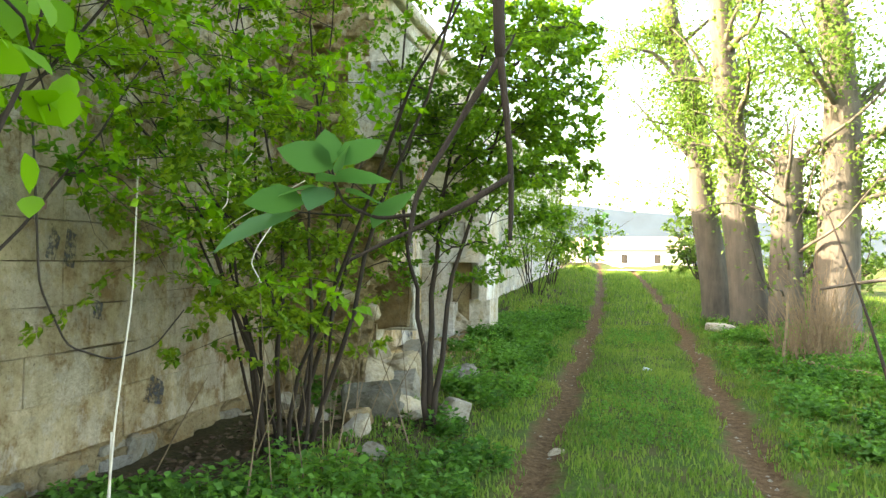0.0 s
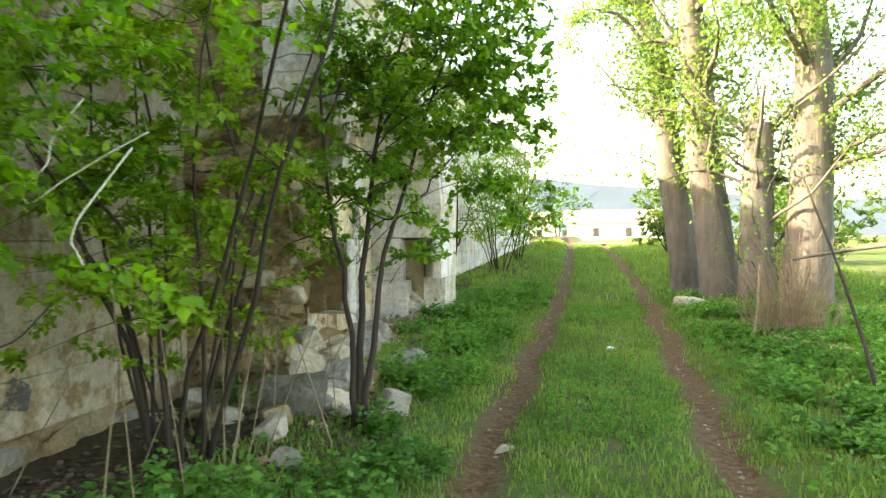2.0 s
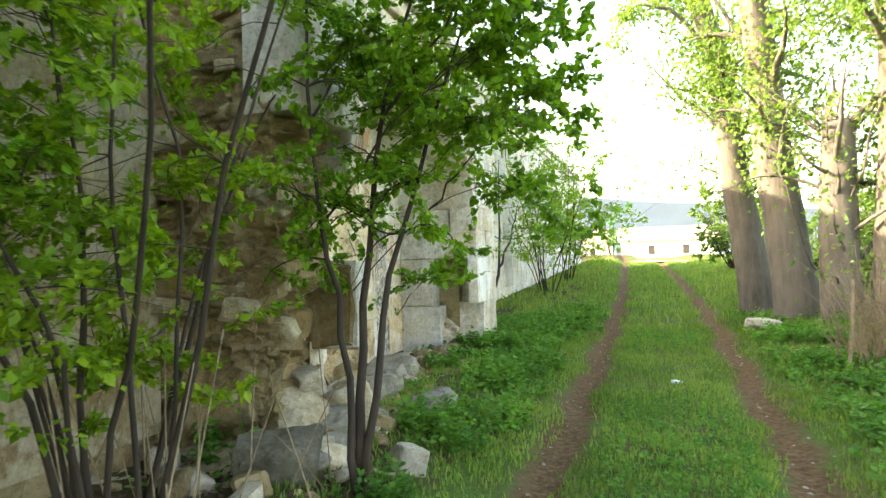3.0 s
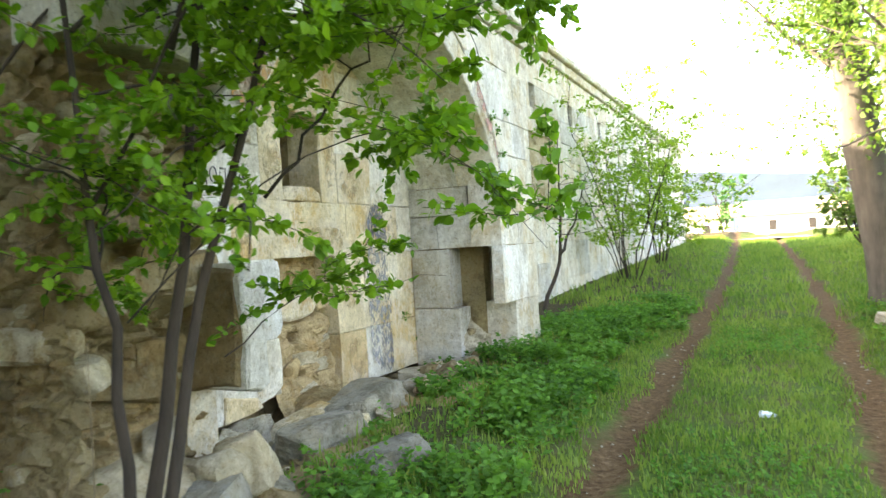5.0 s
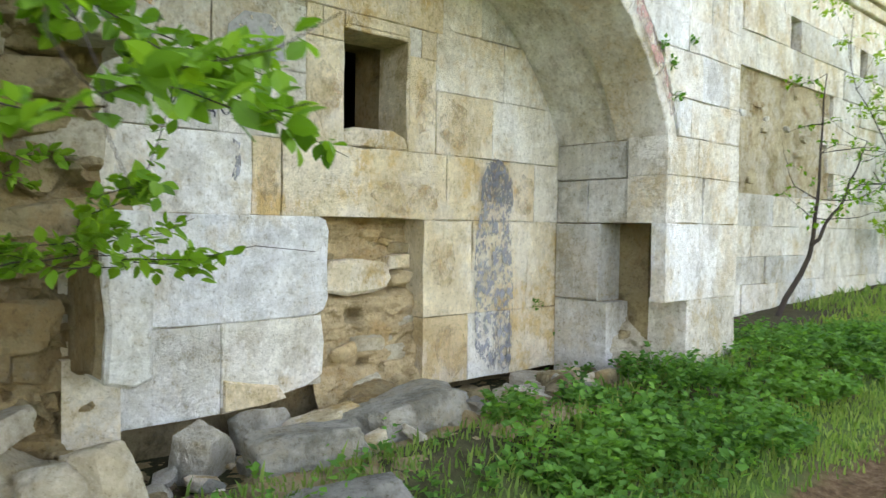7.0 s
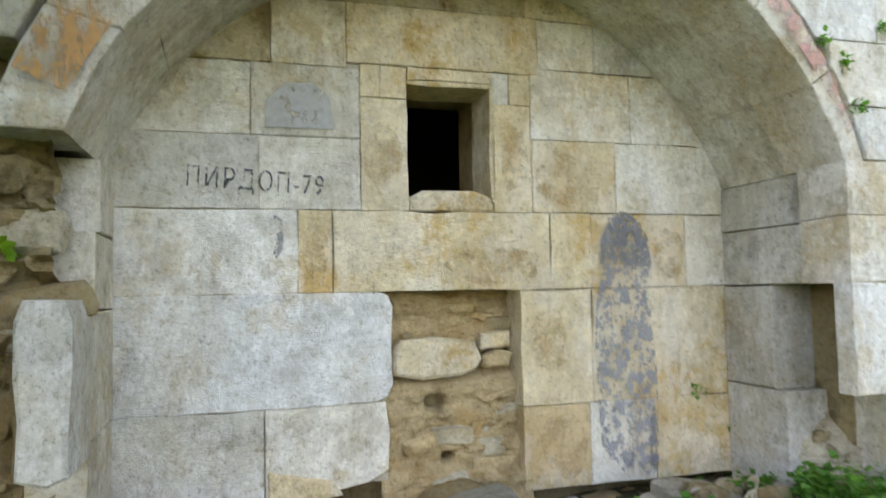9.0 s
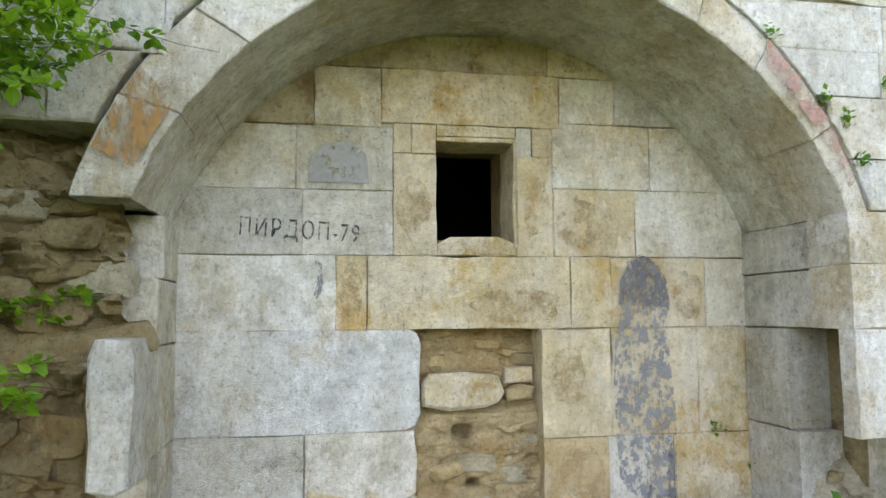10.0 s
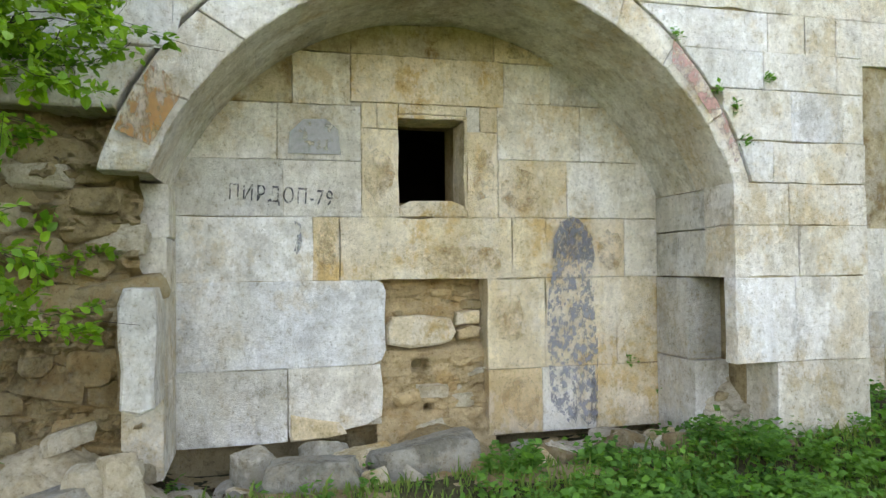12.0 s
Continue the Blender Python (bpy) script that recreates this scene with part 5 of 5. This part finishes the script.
for outline in ([(3.1, 1.5), (3.16, 1.48), (3.2, 1.6), (3.14, 1.68)], [(3.22, 1.46), (3.3, 1.44), (3.32, 1.62), (3.25, 1.66)], [(3.9, 0.6), (4.08, 0.55), (4.12, 0.68), (3.98, 0.76)], [(3.45, 1.16), (3.52, 1.14), (3.53, 1.24), (3.47, 1.26)]):
    patch = paint_patch("paint_spot", outline, LETTERS, "flaked black paint spots", XM + 0.02)
    patch.parent = wall_left
arc = [(3.3 + 0.2 * math.cos(a), 1.75 + 0.22 * math.sin(a)) for a in np.linspace(0, math.pi, 14)]
outer = [(3.3 + 0.225 * math.cos(a), 1.75 + 0.245 * math.sin(a)) for a in np.linspace(math.pi, 0, 14)]
paint_patch("scratched_arc", arc + outer, REDPAINT, "faint scratched arch drawing", XM + 0.02).parent = wall_left

words = bpy.data.curves.new("painted_writing", "FONT")
words.body = "\u041f\u0418\u0420\u0414\u041e\u041f-79"
words.size, words.extrude, words.space_character = 0.145, 0.001, 1.2
words.materials.append(LETTERS)
text = new("painted_writing", words)
text.matrix_basis = Matrix.Translation((XB + 0.023, 6.985, 2.02)) @ Matrix(((0, 0, 1, 0), (1, 0, 0, 0), (0, 1, 0, 0), (0, 0, 0, 1))) @ pose(0, 0, 0, 0, 0, -3.0) @ Matrix.Diagonal((0.715, 1, 1, 1))
text.parent = portal
text["label"] = "black hand-painted Cyrillic letters and number"


# ---- stalks, reeds, litter ----
def stalk(name, pts, ra, rb, mat, label, category="stalk"):
    q = np.array(pts, float)
    t = np.linspace(0, len(q) - 1, 5 * len(q))
    k = np.minimum(t.astype(int), len(q) - 2)
    q = q[k] + (q[k + 1] - q[k]) * (t - k)[:, None]
    q[1:-1] = (q[:-2] + 2 * q[1:-1] + q[2:]) / 4
    o = q[0].copy()
    v, f = tube(q - o, np.linspace(ra, rb, len(q)), 6)
    ob = new(name, mesh_from(name, v, f, mat, True))
    ob.location = o
    return tagged(ob, label, category)


stalk("dry_stalk", [(-1.95, 2.36, 0.2), (-1.97, 2.45, 0.84), (-2.05, 2.65, 1.35), (-2.15, 2.8, 1.95)], 0.0055, 0.0035, PALE_STEM, "tall bleached dry stalk standing in the weeds")
stalk("dry_stalk", [(-1.98, 2.4, 0.2), (-1.99, 2.45, 0.5), (-2.0, 2.47, 0.8)], 0.008, 0.004, PALE_STEM, "short bleached dry stalk standing in the weeds")
stalk("dead_branch", [(-1.72, 3.05, 2.0), (-1.8, 2.98, 1.85), (-1.78, 2.94, 1.75), (-1.86, 2.9, 1.66), (-1.81, 2.88, 1.6), (-1.7, 2.9, 1.68), (-1.55, 2.95, 1.78), (-1.42, 3.0, 1.86)], 0.0032, 0.0022, PALE_STEM, "peeling bleached dead branch hanging in the shrub", "branch")
stalk("dead_branch", [(-1.45, 2.95, 1.8), (-1.55, 2.8, 1.55), (-1.57, 2.79, 1.48), (-1.52, 2.79, 1.40)], 0.003, 0.0025, PALE_STEM, "peeling bleached dead branch hanging in the shrub", "branch")
stalk("wire_loop", [(XM + 0.03, 2.98, 2.3), (XM + 0.03, 3.02, 1.8), (XM + 0.03, 3.05, 1.35), (XM + 0.03, 3.25, 1.02), (XM + 0.03, 3.6, 0.9), (XM + 0.03, 4.0, 0.94), (XM + 0.03, 4.3, 1.15)], 0.006, 0.005, WIRE, "dark drooping wire hanging on the wall", "wire")
r = np.random.default_rng(9)
for k in range(22):
    x, y = r.uniform(-2.7, -1.5), r.uniform(3.2, 5.6)
    h = r.uniform(0.35, 1.3)
    z = float(ground_z(x, y))
    a, b = r.normal(0, 0.16, 2)
    stalk("dry_stalk", [(x, y, z - 0.03), (x + a * 0.5, y + b * 0.5, z + h * 0.5), (x + a, y + b, z + h)], r.uniform(0.003, 0.007), 0.002, DRY, "thin dry brown stalk under the shrub")

reeds = new("dry_reed_clump")
reeds.location = on_ground(2.4, 10.2)
tagged(reeds, "dense clump of dry brown reeds and brush by the track", "reeds", kind="stuff")
bag = Bag()
for k in range(340):
    a, d = r.uniform(0, 6.283), 0.6 * r.random() ** 0.8
    x, y = d * math.cos(a) * 0.9, d * math.sin(a)
    h = r.uniform(0.25, 1.5) * math.exp(-(d / 0.55) ** 2)
    lean = r.normal(0, 0.16, 2) + (0.25 * x, 0.25 * y)
    line = wander((x, y, -0.05), (lean[0], lean[1], 1), h + 0.1, 4, 0.14, 0, r)
    v, f = tube(line, np.linspace(r.uniform(0.004, 0.008), 0.002, 5), 4)
    bag.add(v, f)
    if k % 3 == 0:
        v, f = tube(wander(line[3], (r.normal(), r.normal(), 0.4), 0.3 * h, 3, 0.25, 0, r), [0.003, 0.0025, 0.002, 0.0015], 3)
        bag.add(v, f)
part("reed_stems", bag.mesh("reed_stems", DRY), reeds)
stalk("old_post", [(1.85, 9.6, 0.2), (1.9, 9.62, 0.7), (1.93, 9.65, 1.15)], 0.016, 0.013, DRY, "slim weathered wooden post leaning beside the track", "post")
stalk("fallen_pole", [(2.05, 9.5, 0.33), (2.4, 9.0, 0.32), (2.9, 8.5, 0.3), (3.5, 7.9, 0.28)], 0.022, 0.016, DRY, "pale fallen pole lying in the grass", "pole")
stalk("leaning_sapling", [(2.25, 6.9, 0.15), (2.2, 7.1, 0.6), (2.1, 7.4, 1.2), (1.95, 7.9, 2.0)], 0.02, 0.008, BARK, "thin leaning sapling stem with few leaves", "tree")
stalk("dead_limb", [(3.6, 8.6, 1.35), (3.2, 9.0, 1.4), (2.7, 9.4, 1.3), (2.3, 9.7, 1.2)], 0.035, 0.015, POPLAR_BARK, "grey dead limb resting over the reeds", "branch")
ob = new("brick_fragment", rock_mesh("brick_fragment", (0.26, 0.13, 0.09), BRICK, 71, 0.15, 4))
ob.matrix_basis = pose(1.75, 9.2, float(ground_z(1.75, 9.2)) + 0.04, 4, 6, 50)
tagged(ob, "broken orange-red brick lying in the grass", "brick")
ob = new("flat_stone", rock_mesh("flat_stone", (0.5, 0.4, 0.14), WHITEROCK, 72, 0.3, 5))
ob.matrix_basis = pose(1.55, 13.1, float(ground_z(1.55, 13.1)) + 0.06, 2, 3, 20)
tagged(ob, "flat pale stone at the foot of the poplars", "stone")
fallen("pale_pebble", (-0.53, 5.7), (0.13, 0.09, 0.05), (0, 0, 30), WHITEROCK, 14, "pale flat pebble lying in the rut")
LITTER = plain_material("crumpled_film", (0.55, 0.62, 0.66), 0.35)
ob = new("plastic_scrap", rock_mesh("plastic_scrap", (0.1, 0.06, 0.03), LITTER, 73, 0.3, 4))
ob.matrix_basis = pose(0.25, 9.3, float(ground_z(0.25, 9.3)) + 0.02, 5, 9, 35)
tagged(ob, "crumpled pale plastic scrap lying on the grass", "litter")
pebbles = Bag()
for k in range(160):
    side = -0.62 if r.random() < 0.5 else 0.96
    x, y, s = side + r.normal(0, 0.1), r.uniform(1.5, 14), r.uniform(0.006, 0.022)
    z = float(ground_z(x, y))
    p = np.array([(1, 0, 0), (0.3, 0.9, 0), (-0.8, 0.5, 0), (-0.7, -0.6, 0), (0.4, -0.9, 0), (0.1, 0.1, 0.7)]) * s * r.uniform(0.7, 1.3, (6, 1)) + (x, y, z)
    pebbles.add(p, [(0, 1, 5), (1, 2, 5), (2, 3, 5), (3, 4, 5), (4, 0, 5)])
tagged(new("pebbles", pebbles.mesh("pebbles", ROCK)), "small pale pebbles scattered in the wheel ruts", "gravel", kind="stuff")

# small weeds rooted in the wall joints
for y, z, s in ((9.86, 0.86, 0.07), (10.1, 0.62, 0.08), (10.15, 2.34, 0.08), (10.08, 2.55, 0.08), (9.95, 2.66, 0.07), (9.66, 2.97, 0.07), (10.33, 2.76, 0.07)):
    v, f = leaf_cloud(np.array([(0, 0, 0)]) + 0.02 * r.standard_normal((26, 3)), np.tile([0.7, 0, 0.3], (26, 1)), s * 0.5 * r.uniform(0.6, 1.2, 26), r, True, 0.1, 0.7)
    ob = new("wall_weed", mesh_from("wall_weed", v, f, WEED))
    ob.location = ((XB if z < 1 else XF) + 0.01, y, z)
    ob["kind"] = "stuff"
    tagged(ob, "small green weed rooted in a wall joint", "weed", "weeds in the wall joints")


# ---- distance ----
def hill(name, y, x0, x1, height, seed, mat, label):
    xs = np.linspace(x0, x1, 90)
    r = np.random.default_rng(seed)
    prof = height * (0.75 + 0.25 * np.sin(xs / (x1 - x0) * 9 + seed)) + height * 0.08 * np.cumsum(r.standard_normal(90)) / 9
    v, f = [], []
    for k, x in enumerate(xs):
        v += [(x, y, -30), (x, y + 120, prof[k]), (x, y + 500, -30)]
    for k in range(89):
        a = k * 3
        f += [(a, a + 3, a + 4, a + 1), (a + 1, a + 4, a + 5, a + 2)]
    tagged(new(name, mesh_from(name, v, f, mat, True)), label, "hill", kind="structure")


# blue of the distant haze is put into the hills' own colour
HILL = plain_material("haze_blue_hill", (0.035, 0.065, 0.09), 1.0, 0.3, 0.02)
FIELD = plain_material("dry_bright_field", (0.6, 0.56, 0.45), 1.0, 0.2, 0.2)
hill("backdrop_hills", 900, -900, 900, 95, 3, HILL, "wooded hills in the distance, haze put into their blue colour")
hill("backdrop_ridge", 500, -700, 300, 40, 5, HILL, "lower wooded ridge in the distance, haze put into its blue colour")
field = new("far_field", mesh_from("far_field", [(-60, 37.0, 1.12), (60, 37.0, 1.12), (60, 70, 1.35), (-60, 70, 1.35)], [(0, 1, 2, 3)], FIELD))
tagged(field, "bright sunlit gravel yard beyond the track", "ground", kind="structure")

WHITE = plain_material("white_render", (0.75, 0.73, 0.68), 0.9, 0.1)
ROOF = plain_material("clay_tiles", (0.55, 0.42, 0.33), 0.9)


def house(x, y, w, d, h, label):
    root = new("far_house")
    root.location = (x, y, 0.2)
    tagged(root, label, "house")
    b = Bag()
    box(b, -w / 2, w / 2, 0, d, 0, h)
    part("wall", b.mesh("wall", WHITE), root)
    b = Bag()
    v = [(-w / 2 - 0.4, -0.4, h), (w / 2 + 0.4, -0.4, h), (w / 2 + 0.4, d + 0.4, h), (-w / 2 - 0.4, d + 0.4, h), (-w / 2 - 0.4, d / 2, h + 1.6), (w / 2 + 0.4, d / 2, h + 1.6)]
    b.add(v, [(0, 1, 5, 4), (2, 3, 4, 5), (0, 4, 3), (1, 2, 5), (0, 3, 2, 1)])
    part("roof", b.mesh("roof", ROOF), root)
    for k in range(2):
        b = Bag()
        cx = -w * 0.18 + k * w * 0.36
        box(b, cx - 0.4, cx + 0.4, -0.06, 0.02, 1.2, 2.3)
        frame_ob = part("window", b.mesh("window", WHITE), root)
        b = Bag()
        box(b, cx - 0.33, cx + 0.33, -0.09, -0.05, 1.27, 2.23)
        part("pane", b.mesh("pane", DARK), frame_ob, "dark window pane")


house(1.5, 84, 10, 7, 2.8, "low white farmhouse with tiled roof far beyond the track")
house(-9, 95, 8, 7, 3.0, "low white farmhouse with tiled roof behind the bend")
